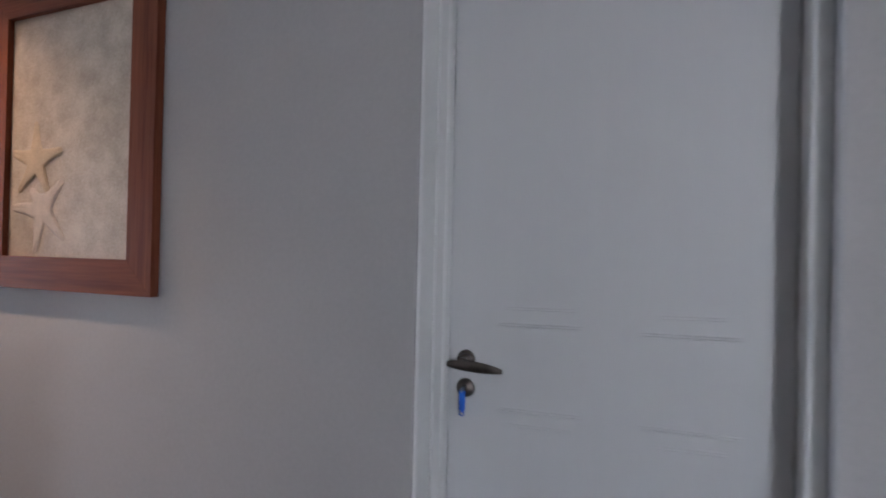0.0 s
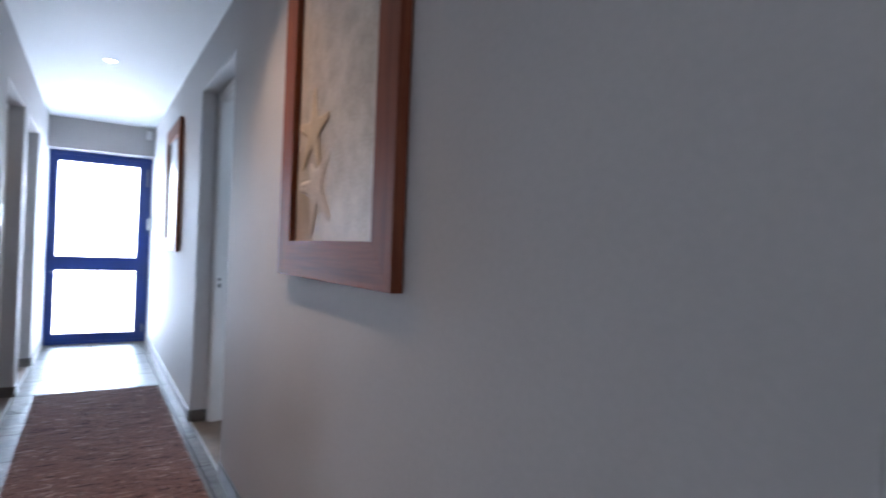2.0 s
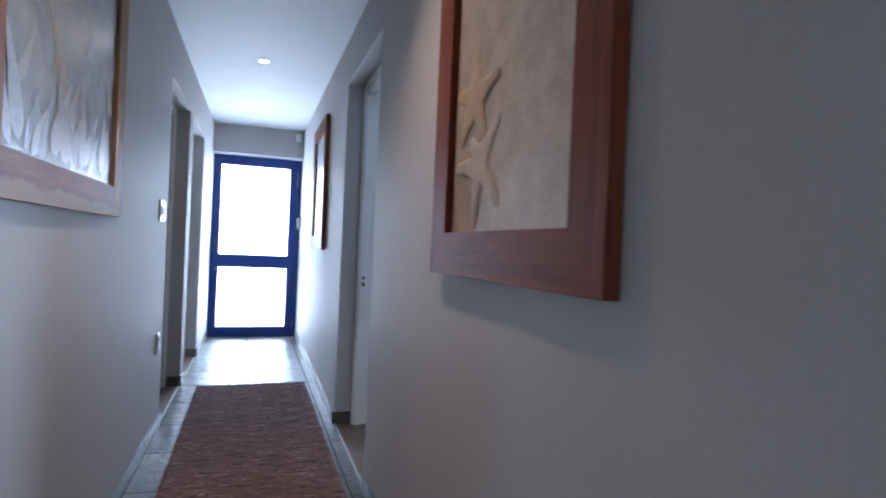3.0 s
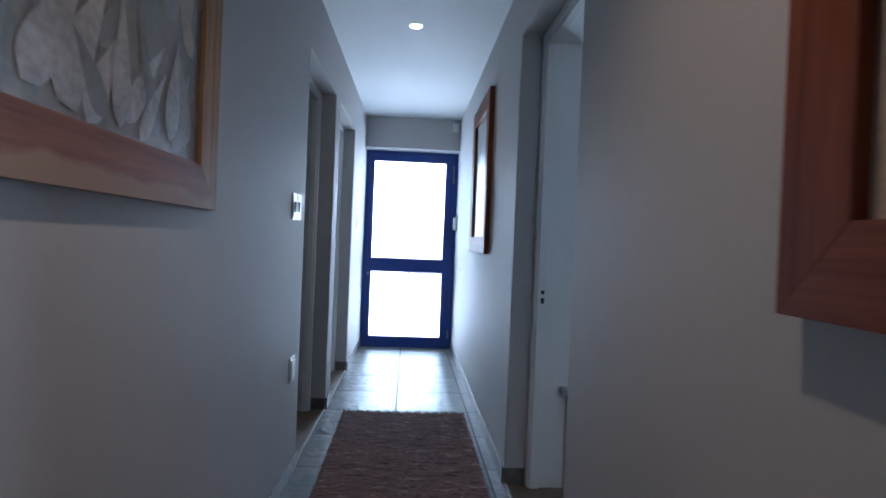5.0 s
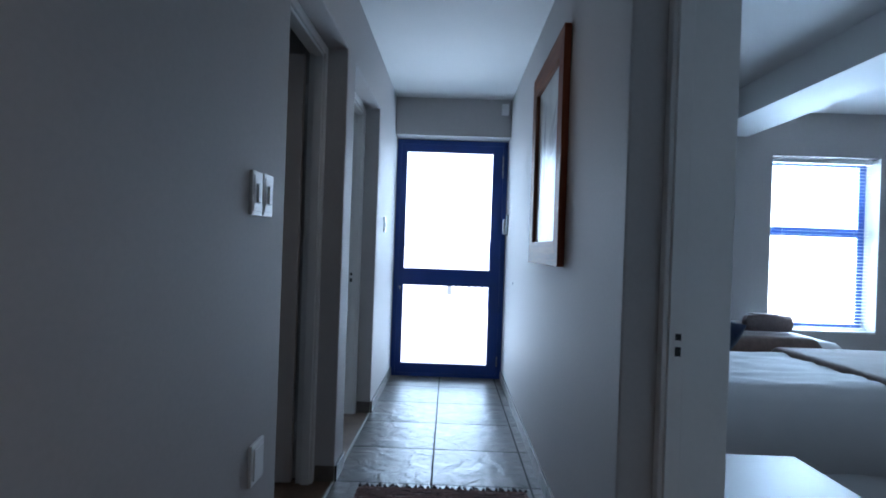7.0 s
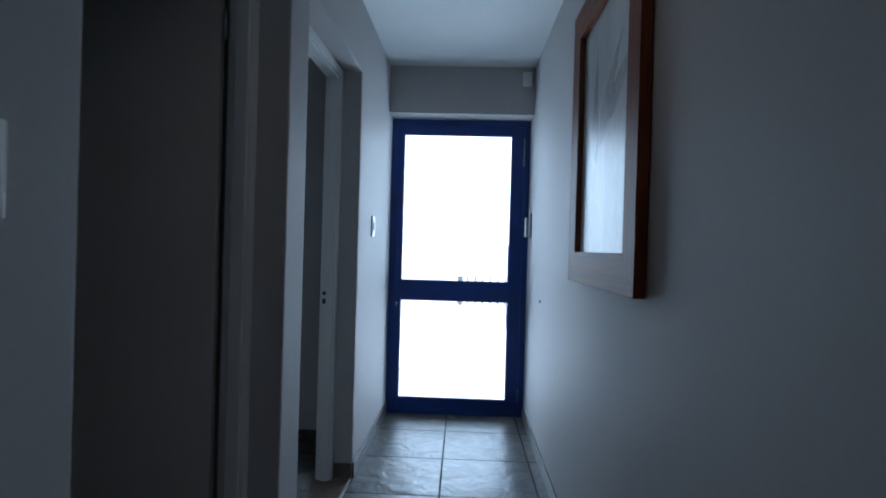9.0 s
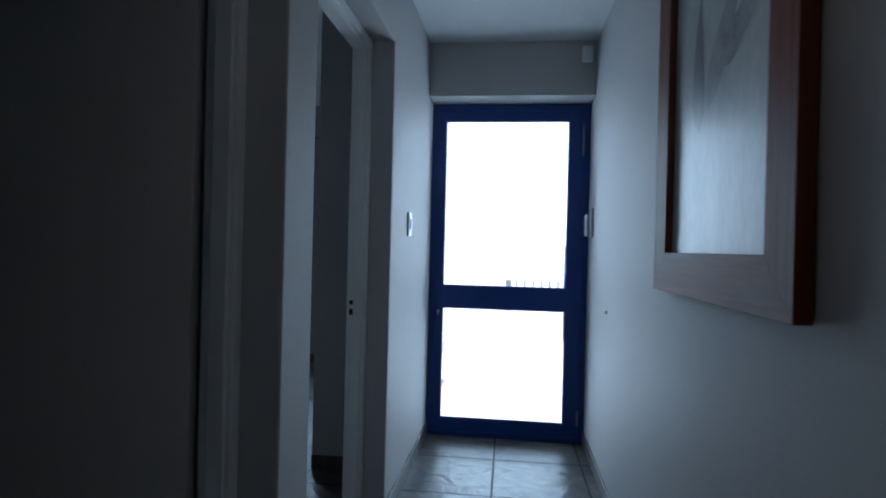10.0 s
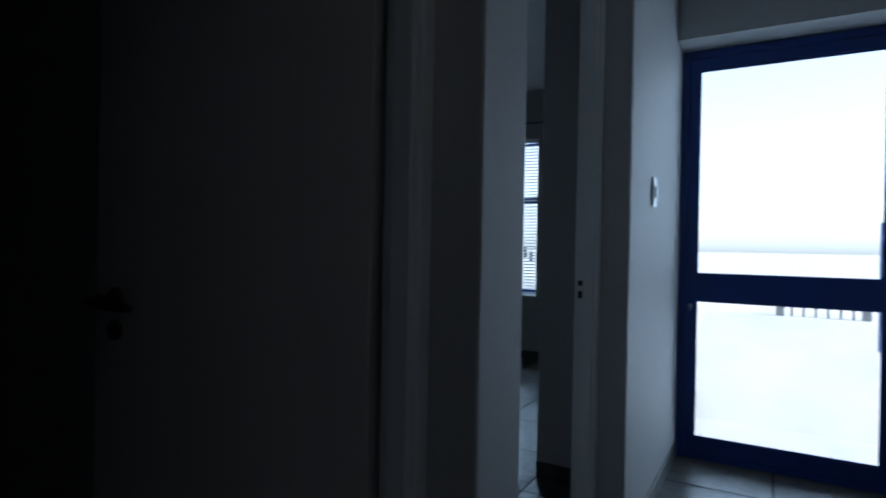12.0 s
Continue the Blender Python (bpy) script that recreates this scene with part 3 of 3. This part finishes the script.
def picture(name, label, x0, x1, z0, z1, face, out, v_mat, h_mat, print_m, member=0.115, depth=0.035, far_mat=None):
    """Wide wooden frame on a wall plane y=face, standing out along out (+1 or -1)."""
    e = thing(name, label, "picture")
    ya, yb = sorted((face + out * 0.004, face + out * depth))

    def member_mesh(nm, pts, m):
        bm = bmesh.new()
        back, front = face + out * 0.004, face + out * depth
        lo = [bm.verts.new((x, back, z)) for x, z, i in pts]
        hi = [bm.verts.new((x, front - out * (0.0015 if i else 0.0), z)) for x, z, i in pts]
        bm.faces.new(lo)
        bm.faces.new(hi)
        for i in range(4):
            bm.faces.new((lo[i], lo[(i + 1) % 4], hi[(i + 1) % 4], hi[i]))
        bmesh.ops.bevel(bm, geom=bm.edges[:], offset=0.0006, segments=1, affect="EDGES", profile=0.5)
        part(nm, bm, m, e)

    k = member
    member_mesh("stile", [(x0, z0, 0), (x0, z1, 0), (x0 + k, z1 - k, 1), (x0 + k, z0 + k, 1)], far_mat or v_mat)
    member_mesh("stile", [(x1, z0, 0), (x1, z1, 0), (x1 - k, z1 - k, 1), (x1 - k, z0 + k, 1)], v_mat)
    member_mesh("rail", [(x0, z0, 0), (x1, z0, 0), (x1 - k, z0 + k, 1), (x0 + k, z0 + k, 1)], h_mat)
    member_mesh("rail", [(x0, z1, 0), (x1, z1, 0), (x1 - k, z1 - k, 1), (x0 + k, z1 - k, 1)], h_mat)
    pa, pb = sorted((face + out * 0.005, face + out * 0.012))
    pr = boxpart("print", (x0 + k - 0.004, pa, z0 + k - 0.004, x1 - k + 0.004, pb, z1 - k + 0.004), print_m, e, 0)
    return e, pr


def starfish(parent, centre, tips, y, out, material, label, waist=0.36, thick=0.006):
    """A printed starfish in low relief, for its printed shadow: rounded tapering arms from the centre to each tip (x,
    z), going round.
    """
    cx, cz = centre
    polar = sorted((math.atan2(z - cz, x - cx), math.hypot(x - cx, z - cz)) for x, z in tips)
    mean = sum(r for a, r in polar) / len(polar)
    rim, ridge = [], []
    for i, (a, r) in enumerate(polar):
        a1 = polar[(i + 1) % len(polar)][0] + (2 * math.pi if i == len(polar) - 1 else 0)
        half = 0.115 * mean
        for f, w, h in ((0.55, 1.25, 0.8), (0.80, 0.95, 0.6), (0.95, 0.62, 0.4), (1.0, 0.0, 0.15)):
            rim.append((a, r * f, half * w, h))
        for f, w, h in ((0.95, -0.62, 0.4), (0.80, -0.95, 0.6), (0.55, -1.25, 0.8)):
            rim.append((a, r * f, half * w, h))
        rim.append(((a + a1) / 2, mean * waist, 0.0, 0.9))
    order = []
    k = len(polar)
    for i in range(k):
        blk = rim[i * 8:i * 8 + 8]
        arm = [(a, r, -w, h) for a, r, w, h in blk[:7]]
        order += arm + [blk[7]]
    bm = bmesh.new()
    top = bm.verts.new((cx, y + out * thick, cz))
    rings = [[], [], []]
    for a, r, w, h in order:
        px, pz = cx + r * math.cos(a) - w * math.sin(a), cz + r * math.sin(a) + w * math.cos(a)
        mxx, mzz = cx + r * math.cos(a), cz + r * math.sin(a)
        for q, (f, lift) in enumerate(((0.35, 0.95), (0.85, 0.6), (1.0, 0.0))):
            if w == 0.0:
                x, z = cx + (px - cx) * (0.5 + 0.5 * f), cz + (pz - cz) * (0.5 + 0.5 * f)
            else:
                x, z = mxx + (px - mxx) * f, mzz + (pz - mzz) * f
            rings[q].append(bm.verts.new((x, y + out * thick * lift * h, z)))
    n = len(order)
    for i in range(n):
        j = (i + 1) % n
        bm.faces.new((top, rings[0][i], rings[0][j]))
        for p, q in ((0, 1), (1, 2)):
            bm.faces.new((rings[p][i], rings[q][i], rings[q][j], rings[p][j]))
    part("starfish", bm, material, parent, label, True)


def petal(parent, x, z, length, width, ang, y, material, bend=0.2):
    """A flat painted petal shape on the print, its stem end at (x, z)."""
    bm = bmesh.new()
    n = 12
    le, ri = [], []
    for i in range(n + 1):
        u = i / n
        w = width * math.sin(math.pi * u ** 0.6) * 0.5 * (1.15 - 0.5 * u) + 0.0008
        off = bend * length * u * u
        for side, lst in ((-1, le), (1, ri)):
            px, pz = off + side * w, length * u
            lst.append(bm.verts.new((x + px * math.cos(ang) + pz * math.sin(ang), y, z - px * math.sin(ang) + pz * math.cos(ang))))
    for i in range(n):
        bm.faces.new((le[i], ri[i], ri[i + 1], le[i + 1]))
    part("painted_petal", bm, material, parent)


p1, pr1 = picture("framed_picture", "red-brown wooden frame with two starfish on sand", -3.167, -2.305, 1.067, 2.14, R, -1, WOOD_V, WOOD_H, SAND, 0.112)
# both belong to the flat print; the relief stands in for its shadows
starfish(pr1, (-2.87, 1.345), ((-2.757, 1.447), (-2.747, 1.236), (-2.903, 1.186), (-3.042, 1.352), (-2.935, 1.42)), R - 0.0122, -1, STARP, "pinkish white starfish of the print, raised to cast its printed shadow")
starfish(pr1, (-2.905, 1.515), ((-2.910, 1.657), (-2.765, 1.550), (-2.833, 1.396), (-3.002, 1.405), (-3.050, 1.552)), R - 0.0142, -1, STAR, "pale tan starfish of the print, raised to cast its printed shadow")
p2, pr2 = picture("framed_picture", "brown wooden frame with a pale print under glass", -6.83, -5.96, 1.083, 2.125, R, -1, WOOD_V, PALE_H, PALEART, 0.112, far_mat=PALE_V)
for i, (x, z, ln, w, a, m) in enumerate(((-6.45, 1.55, 0.42, 0.10, 0.5, PETAL), (-6.5, 1.5, 0.4, 0.09, -0.2, PETALD), (-6.35, 1.62, 0.36, 0.08, 0.9, PETAL))):
    petal(pr2, x, z, ln, w, a, R - 0.0125 - 0.0004 * i, m)
p3, pr3 = picture("framed_picture", "weathered brown frame with a pale flower print", -4.02, -2.86, 1.20, 2.16, L, 1, PALE_V, SAP_H, LEAFART, 0.108, 0.024, SAP_V)
art = random.Random(11)
for i in range(34):
    low = i >= 14
    m = art.choice((PETAL, PETAL, PETALD)) if low else art.choice((PETALD, PETALB, PETALD, PETALB))
    petal(pr3, -3.89 + 0.88 * ((i * 0.618) % 1.0), 1.311 + (art.uniform(0, 0.03) if low else art.uniform(0.12, 0.40)), art.uniform(0.14, 0.30), art.uniform(0.035, 0.085),
          art.uniform(-0.65, 0.65), L + 0.0122 + 0.00006 * i, m, art.uniform(-0.15, 0.15))

# ---- fittings on the walls and ceiling ----


def switch(label, x, z, rocker=1, group="light switches"):
    e = thing("light_switch", label, "switch", group, at=(x, L, z))
    plate = boxpart("plate", (-0.040, 0.0, -0.060, 0.040, 0.009, 0.060), WHITEP, e, 0.003)
    boxpart("frame_ring", (-0.030, 0.008, -0.048, 0.030, 0.0108, 0.048), WHITEP, plate, 0.001)
    boxpart("gap", (-0.0135, 0.0100, -0.027, 0.0135, 0.0112, 0.027), GREYP, plate, 0)
    boxpart("rocker", (-0.011, 0.0105, -0.024, 0.011, 0.0165, 0.024), WHITEP, plate, 0.002)
    skewed.append(e)
    return e


switch("white plastic light switch on the corridor wall", -5.158, 1.278)
switch("white plastic light switch on the corridor wall", -5.070, 1.276)
switch("white plastic light switch beside the glazed door", -7.82, 1.308)
sock = thing("wall_socket", "white plastic socket outlet low on the wall", "socket", at=(-5.14, L, 0.525))
boxpart("plate", (-0.05, 0.0, -0.058, 0.05, 0.010, 0.058), WHITEP, sock, 0.003)
cover = boxpart("cover", (-0.038, 0.010, -0.045, 0.038, 0.015, 0.045), WHITEP, sock, 0.004)

sensor = thing("alarm_sensor", "small white motion sensor in the corner", "sensor", at=(END, 2.215, 2.345))
boxpart("housing", (0.0, -0.03, -0.05, 0.035, 0.03, 0.045), WHITEP, sensor, 0.008)
boxpart("lens", (0.0345, -0.018, -0.03, 0.039, 0.018, 0.01), WHITEP, sensor, 0.003)

phone = thing("intercom_handset", "white wall intercom handset beside the glazed door", "intercom", at=(-8.40, R, 1.36))
boxpart("base", (-0.045, -0.016, -0.085, 0.045, 0.0, 0.085), GREYP, phone, 0.006)
boxpart("handset", (-0.04, -0.042, -0.08, -0.005, -0.017, 0.055), WHITEP, phone, 0.012)
stop = thing("wall_plug", "small dark screw plug in the wall", "plug", at=(-7.85, R, 0.895))
bm = bmesh.new()
cyl(bm, pose(0, -0.004, 0, 90), 0.009, 0.008, 0.008, 16)
part("cap", bm, GREYP, stop, "", True)


def downlight(x, y):
    e = thing("downlight", "round white recessed ceiling downlight, switched on", "downlight", "ceiling downlights", at=(x, y, CEIL))
    bm = bmesh.new()
    bmesh.ops.create_circle(bm, segments=32, radius=0.043)
    r = bmesh.ops.extrude_edge_only(bm, edges=bm.edges[:])
    for v in [g for g in r["geom"] if isinstance(g, bmesh.types.BMVert)]:
        v.co = Vector((v.co.x * 0.78, v.co.y * 0.78, -0.006))
    part("trim_ring", bm, WHITEP, e, "", True)
    bm = bmesh.new()
    cyl(bm, pose(0, 0, -0.003), 0.033, 0.033, 0.003, 28)
    part("bulb_face", bm, LAMPM, e, "glowing lamp face")


downlight(-5.87, 1.765)
downlight(-3.25, 1.765)

# ---- rug ----
rug = thing("runner_rug", "red-brown woven rag runner with a dark fringe", "rug", at=(-6.215, 1.785, 0))
bm = bmesh.new()
LEN, HALF, PITCH, SUB, ACR = 2.75, 0.402, 0.0145, 5, 56
nx = int(LEN / PITCH) * SUB
grid = []
for i in range(nx + 1):
    u = i / SUB
    row = []
    jit = noise.noise((int(u) * 1.7, 3.1, 0)) * 0.008
    for j in range(ACR + 1):
        v = -1 + 2 * j / ACR
        x = PITCH * u + 0.004 * noise.noise((u * 0.05, v * 2.2, 5)) + 0.0025 * noise.noise((int(u) * 0.9, v * 9, 2))
        hgt = 0.005 + 0.0095 * abs(math.sin(math.pi * u)) ** 0.7 * (0.75 + 0.5 * noise.noise((int(u + 0.001) * 1.3, v * 14, 0)))
        y = v * (HALF + jit + 0.004 * noise.noise((u * 0.6, 8, v)))
        if j in (0, ACR):
            hgt = 0.001
        row.append(bm.verts.new((x, y, max(0.001, hgt))))
    grid.append(row)
for i in range(nx):
    for j in range(ACR):
        bm.faces.new((grid[i][j], grid[i + 1][j], grid[i + 1][j + 1], grid[i][j + 1]))
part("woven_body", bm, RUG, rug, "", True)
bm = bmesh.new()
for k in range(3):
    bmesh.ops.create_icosphere(bm, subdivisions=1, radius=0.008, matrix=Matrix.Translation((-0.008 - 0.009 * k, 0.002 * math.sin(k * 2.1), 0.007)) @ Matrix.Diagonal((1.2, 0.9 - 0.15 * k, 0.8, 1)))
tas = part("tassel", bm, TASSEL, rug, "", True)
tas.location = (0, -HALF + 0.01, 0)
for i in range(1, 40):
    c = tas.copy()
    scene.collection.objects.link(c)
    c.location = (0.004 * math.sin(i * 2.7), -HALF + 0.01 + (2 * HALF - 0.02) * i / 39, 0)
    c.rotation_euler = (0, 0, 0.4 * math.sin(i * 4.3))
    c.scale = (1 + 0.3 * math.sin(i * 1.9), 1, 1)

# ---- bedroom ----


def soft_slab(bm, x0, y0, z0, x1, y1, z1, r, ripple, nx=36, ny=44, seed=0.0):
    """A draped, rounded bed cover: top with folds, sides hanging down."""
    rows = []
    for i in range(nx + 1):
        row = []
        for j in range(ny + 1):
            u, v = i / nx, j / ny
            x, y = x0 + (x1 - x0) * u, y0 + (y1 - y0) * v
            ed = min(min(u, 1 - u) * (x1 - x0), min(v, 1 - v) * (y1 - y0))
            drop = 0 if ed > r else r - math.sqrt(max(0, r * r - (r - ed) ** 2))
            f = ripple * (noise.noise((x * 9 + seed, y * 2.0, 1)) + 0.6 * noise.noise((x * 17, y * 5, seed)))
            row.append(bm.verts.new((x, y, z1 - drop + f * min(1, ed / 0.1))))
        rows.append(row)
    for i in range(nx):
        for j in range(ny):
            bm.faces.new((rows[i][j], rows[i + 1][j], rows[i + 1][j + 1], rows[i][j + 1]))
    border = [rows[i][0] for i in range(nx + 1)] + [rows[nx][j] for j in range(1, ny + 1)] + [rows[i][ny] for i in range(nx - 1, -1, -1)] + [rows[0][j] for j in range(ny - 1, 0, -1)]
    low = []
    cx, cy = (x0 + x1) / 2, (y0 + y1) / 2
    for k, v in enumerate(border):
        wv = 0.012 * math.sin(k * 0.8 + seed) if z0 < 0.3 else 0.0
        low.append(bm.verts.new((v.co.x + wv * (1 if v.co.x > cx else -1), v.co.y + wv * (1 if v.co.y > cy else -1), z0)))
    m = len(border)
    for k in range(m):
        bm.faces.new((border[k], border[(k + 1) % m], low[(k + 1) % m], low[k]))
    bm.faces.new(low)


def pillow(name, label, material, at, size, rot, group=""):
    bm = bmesh.new()
    n = 14
    vs = {}
    for s in (1, -1):
        for i in range(n + 1):
            for j in range(n + 1):
                u, v = -1 + 2 * i / n, -1 + 2 * j / n
                h = ((1 - u ** 4) * (1 - v ** 4)) ** 0.55
                key2 = (i, j, s if 0 < i < n and 0 < j < n else 0)
                if key2 not in vs:
                    px = 1 - 0.06 * (1 - abs(v)) * abs(u)
                    vs[key2] = bm.verts.new((u * size[0] / 2 * px, v * size[1] / 2, s * h * size[2] / 2))
    for s in (1, -1):
        for i in range(n):
            for j in range(n):
                q = []
                for a, b in ((i, j), (i + 1, j), (i + 1, j + 1), (i, j + 1)):
                    q.append(vs[(a, b, s if 0 < a < n and 0 < b < n else 0)])
                if len(set(q)) == 4:
                    try:
                        bm.faces.new(q)
                    except ValueError:
                        pass
    ob = link(name, bm, material, smooth=True)
    ob.matrix_world = pose(*at, *rot)
    return tagged(ob, label, "pillow", group)


def bed(x0, x1, label, seed):
    e = thing("bed", label, "bed", "beds in the bedroom")
    boxpart("base", (x0 + 0.03, 2.54, 0.02, x1 - 0.03, 4.42, 0.30), WHITEC, e, 0.02)
    boxpart("mattress", (x0 + 0.015, 2.53, 0.301, x1 - 0.015, 4.44, 0.535), WHITEC, e, 0.05)
    bm = bmesh.new()
    soft_slab(bm, x0, 2.53, 0.22, x1, 4.47, 0.597, 0.07, 0.014, seed=seed)
    part("duvet", bm, WHITEC, e, "crumpled white duvet", True)
    return e


bed(-6.98, -6.03, "single bed with a white duvet, near the doorway", 1.0)
bed(-8.36, -7.36, "single bed with a white duvet under a window", 7.0)
pillow("cushion", "dark navy cushion leaning at the head of the bed", NAVYC, (-6.28, 2.965, 0.705), (0.46, 0.40, 0.14), (48, 0, 0))
pillow("pillow", "plump white pillow at the head of the bed", WHITEC, (-7.80, 2.86, 0.66), (0.68, 0.46, 0.16), (18, 0, 0))
bm = bmesh.new()
soft_slab(bm, -8.375, 3.05, 0.42, -7.345, 4.30, 0.625, 0.07, 0.004, seed=3)
tagged(link("throw_blanket", bm, BROWNC, smooth=True), "brown woven throw folded across the far bed", "blanket")
roll = thing("rolled_towel", "mauve-brown bath towel rolled up on the throw", "towel", at=(-7.62, 4.07, 0.688))
bm = bmesh.new()
n, turns, w = 90, 4.2, 0.30
prev = None
for i in range(n + 1):
    a = turns * 2 * math.pi * i / n
    r = 0.012 + 0.052 * i / n
    ring = [bm.verts.new((r * math.cos(a), yy, r * math.sin(a))) for yy in (-w / 2 + 0.004 * math.sin(a), w / 2 + 0.004 * math.cos(a))]
    if prev:
        bm.faces.new((prev[0], prev[1], ring[1], ring[0]))
    prev = ring
bmesh.ops.solidify(bm, geom=bm.faces[:], thickness=0.008)
part("towel_roll", bm, TOWEL, roll, "", True)
bm = bmesh.new()
soft_slab(bm, -0.06, -0.10, 0.06, 0.05, 0.06, 0.07, 0.004, 0.001, 10, 10, 2)
part("face_cloth", bm, TOWEL, roll, "", True)
bm = bmesh.new()
soft_slab(bm, -7.02, 3.75, 0.40, -6.0, 4.49, 0.622, 0.05, 0.003, seed=9)
tagged(link("throw_blanket", bm, BROWNC, smooth=True), "dark brown throw over the foot of the bed", "blanket")

table = thing("bedside_table", "white painted bedside table with slim legs", "table", at=(-5.26, 2.745, 0))
boxpart("tabletop", (-0.21, -0.235, 0.455, 0.21, 0.225, 0.485), WHITEW, table, 0.006)
boxpart("apron", (-0.18, -0.205, 0.40, 0.18, 0.195, 0.454), WHITEW, table, 0.003)
for sx in (-0.175, 0.14):
    for sy in (-0.2, 0.155):
        boxpart("leg", (sx, sy, 0.0, sx + 0.035, sy + 0.035, 0.40), WHITEW, table, 0.003)
boxpart("shelf", (-0.17, -0.19, 0.14, 0.17, 0.185, 0.155), WHITEW, table, 0.003)

# ---- outside ----
# added slope: carries the fence, tilted so the sun keeps it paving-white
bm = bmesh.new()
prof = ((-9.8, -0.125), (-11.3, 0.50), (-11.6, 0.50), (-11.6, -0.125))
ends = [[bm.verts.new((x, y, z)) for x, z in prof] for y in (1.17, 12)]
bm.faces.new(ends[0])
bm.faces.new(ends[1])
for k in range(4):
    bm.faces.new((ends[0][k], ends[0][(k + 1) % 4], ends[1][(k + 1) % 4], ends[1][k]))
tagged(link("added_sunlit_slope", bm, PAVE), "added pale slope under the fence, tilted to catch the sun", "bank", kind="structure")
fence = thing("fence", "grey steel palisade between two posts on an added pale slope", "fence", at=(-11.4, 1.795, 0.501))
for yy in (0.0, 0.64):
    boxpart("post", (-0.03, yy - 0.032, 0, 0.03, yy + 0.032, 0.35), TIMBER, fence, 0.004)
for i in range(1, 7):
    yy = 0.64 * i / 7
    boxpart("picket", (-0.009, yy - 0.009, 0, 0.009, yy + 0.009, 0.35), TIMBER, fence, 0.002)
boxpart("fence_rail", (0.0095, 0.033, 0.13, 0.026, 0.607, 0.155), TIMBER, fence, 0.002)

# ---- skirting and floor tiles ----
base = thing("baseboard", "dark slate skirting strip along the corridor walls", "skirting", kind="structure")


def skirt(x0, x1, y0, y1, along, skew=False):
    a0, a1 = (x0, x1) if along == "x" else (y0, y1)
    n = max(1, round((a1 - a0) / 0.482))
    st = (a1 - a0) / n
    for i in range(n):
        p, q = a0 + st * i + 0.0015, a0 + st * (i + 1) - 0.0015
        d = (p, y0, 0.001, q, y1, 0.078) if along == "x" else (x0, p, 0.001, x1, q, 0.078)
        bm = bmesh.new()
        box(bm, d[0] - (d[0] + d[3]) / 2, d[1] - (d[1] + d[4]) / 2, d[2], d[3] - (d[0] + d[3]) / 2, d[4] - (d[1] + d[4]) / 2, d[5], 0.0015, 1)
        ob = part("skirting_tile", bm, SLATE, base)
        ob.location = ((d[0] + d[3]) / 2, (d[1] + d[4]) / 2, 0)
        if skew:
            skewed.append(ob)


T = 0.011
for a, b in ((-8.56, BED[0]), (BED[1], ENTRY[0]), (ENTRY[1], 2.38)):
    skirt(a, b, R - T, R - 0.0005, "x")
for a, b in ((-8.56, DOOR_B[0]), (DOOR_B[1], DOOR_A[0]), (DOOR_A[1], LEFT_START)):
    skirt(a, b, L + 0.0005, L + T, "x", True)
for x in (DOOR_A[0], DOOR_B[0]):
    skirt(x + 0.0005, x + T, 1.192, L, "y", True)
skirt(BED[0] + 0.0005, BED[0] + T, R, 2.37, "y")
skirt(XS + 0.0005, XS + T, -1.69, L2 - 0.002, "y")
skirt(-7.8995, -7.8995 + T, 0.77, L2 - 0.002, "y")

P = 0.482
tile_meshes = []
for k in range(5):
    bm = bmesh.new()
    h = P / 2 - 0.005
    n = 7
    rows = []
    for i in range(n + 1):
        row = []
        for j in range(n + 1):
            u, v = -1 + 2 * i / n, -1 + 2 * j / n
            edge = i in (0, n) or j in (0, n)
            z = -0.0035 if edge else -0.0005 + 0.0012 * noise.noise((u * 2 + k * 7, v * 2, k))
            wob = 0.0025 * noise.noise((u * 3 + k, v * 3, 4)) if edge else 0
            row.append(bm.verts.new((u * h + wob, v * h + wob, z)))
        rows.append(row)
    for i in range(n):
        for j in range(n):
            bm.faces.new((rows[i][j], rows[i + 1][j], rows[i + 1][j + 1], rows[i][j + 1]))
    me = bpy.data.meshes.new("tile")
    bmesh.ops.recalc_face_normals(bm, faces=bm.faces)
    bm.to_mesh(me)
    bm.free()
    me.materials.append(SLATE)
    for p in me.polygons:
        p.use_smooth = True
    tile_meshes.append(me)
rng = random.Random(4)


def tile_at(i, j):
    ob = new("tile", tile_meshes[rng.randrange(5)])
    ob.parent = floor
    ob.location = (-8.215 + P * (i + 0.5), 1.73 + P * (j + 0.5), 0)
    ob.rotation_euler = (0, 0, rng.randrange(4) * math.pi / 2)


for i in range(-1, 22):
    for j in (-1, 0, 1):
        if j == 1 and i > 20:
            continue
        tile_at(i, j)
for i in range(-5, 14):
    for j in range(-7, -1):
        tile_at(i, j)

# the opposite corridor wall closes in a little towards the glazed door
turn = Matrix.Translation((XD, L, 0)) @ Matrix.Rotation(-0.0115, 4, "Z") @ Matrix.Translation((-XD, -L, 0))
for ob in [wall_south, f3, f4, door_2, p3, sock] + skewed:
    ob.matrix_world = turn @ ob.matrix_basis
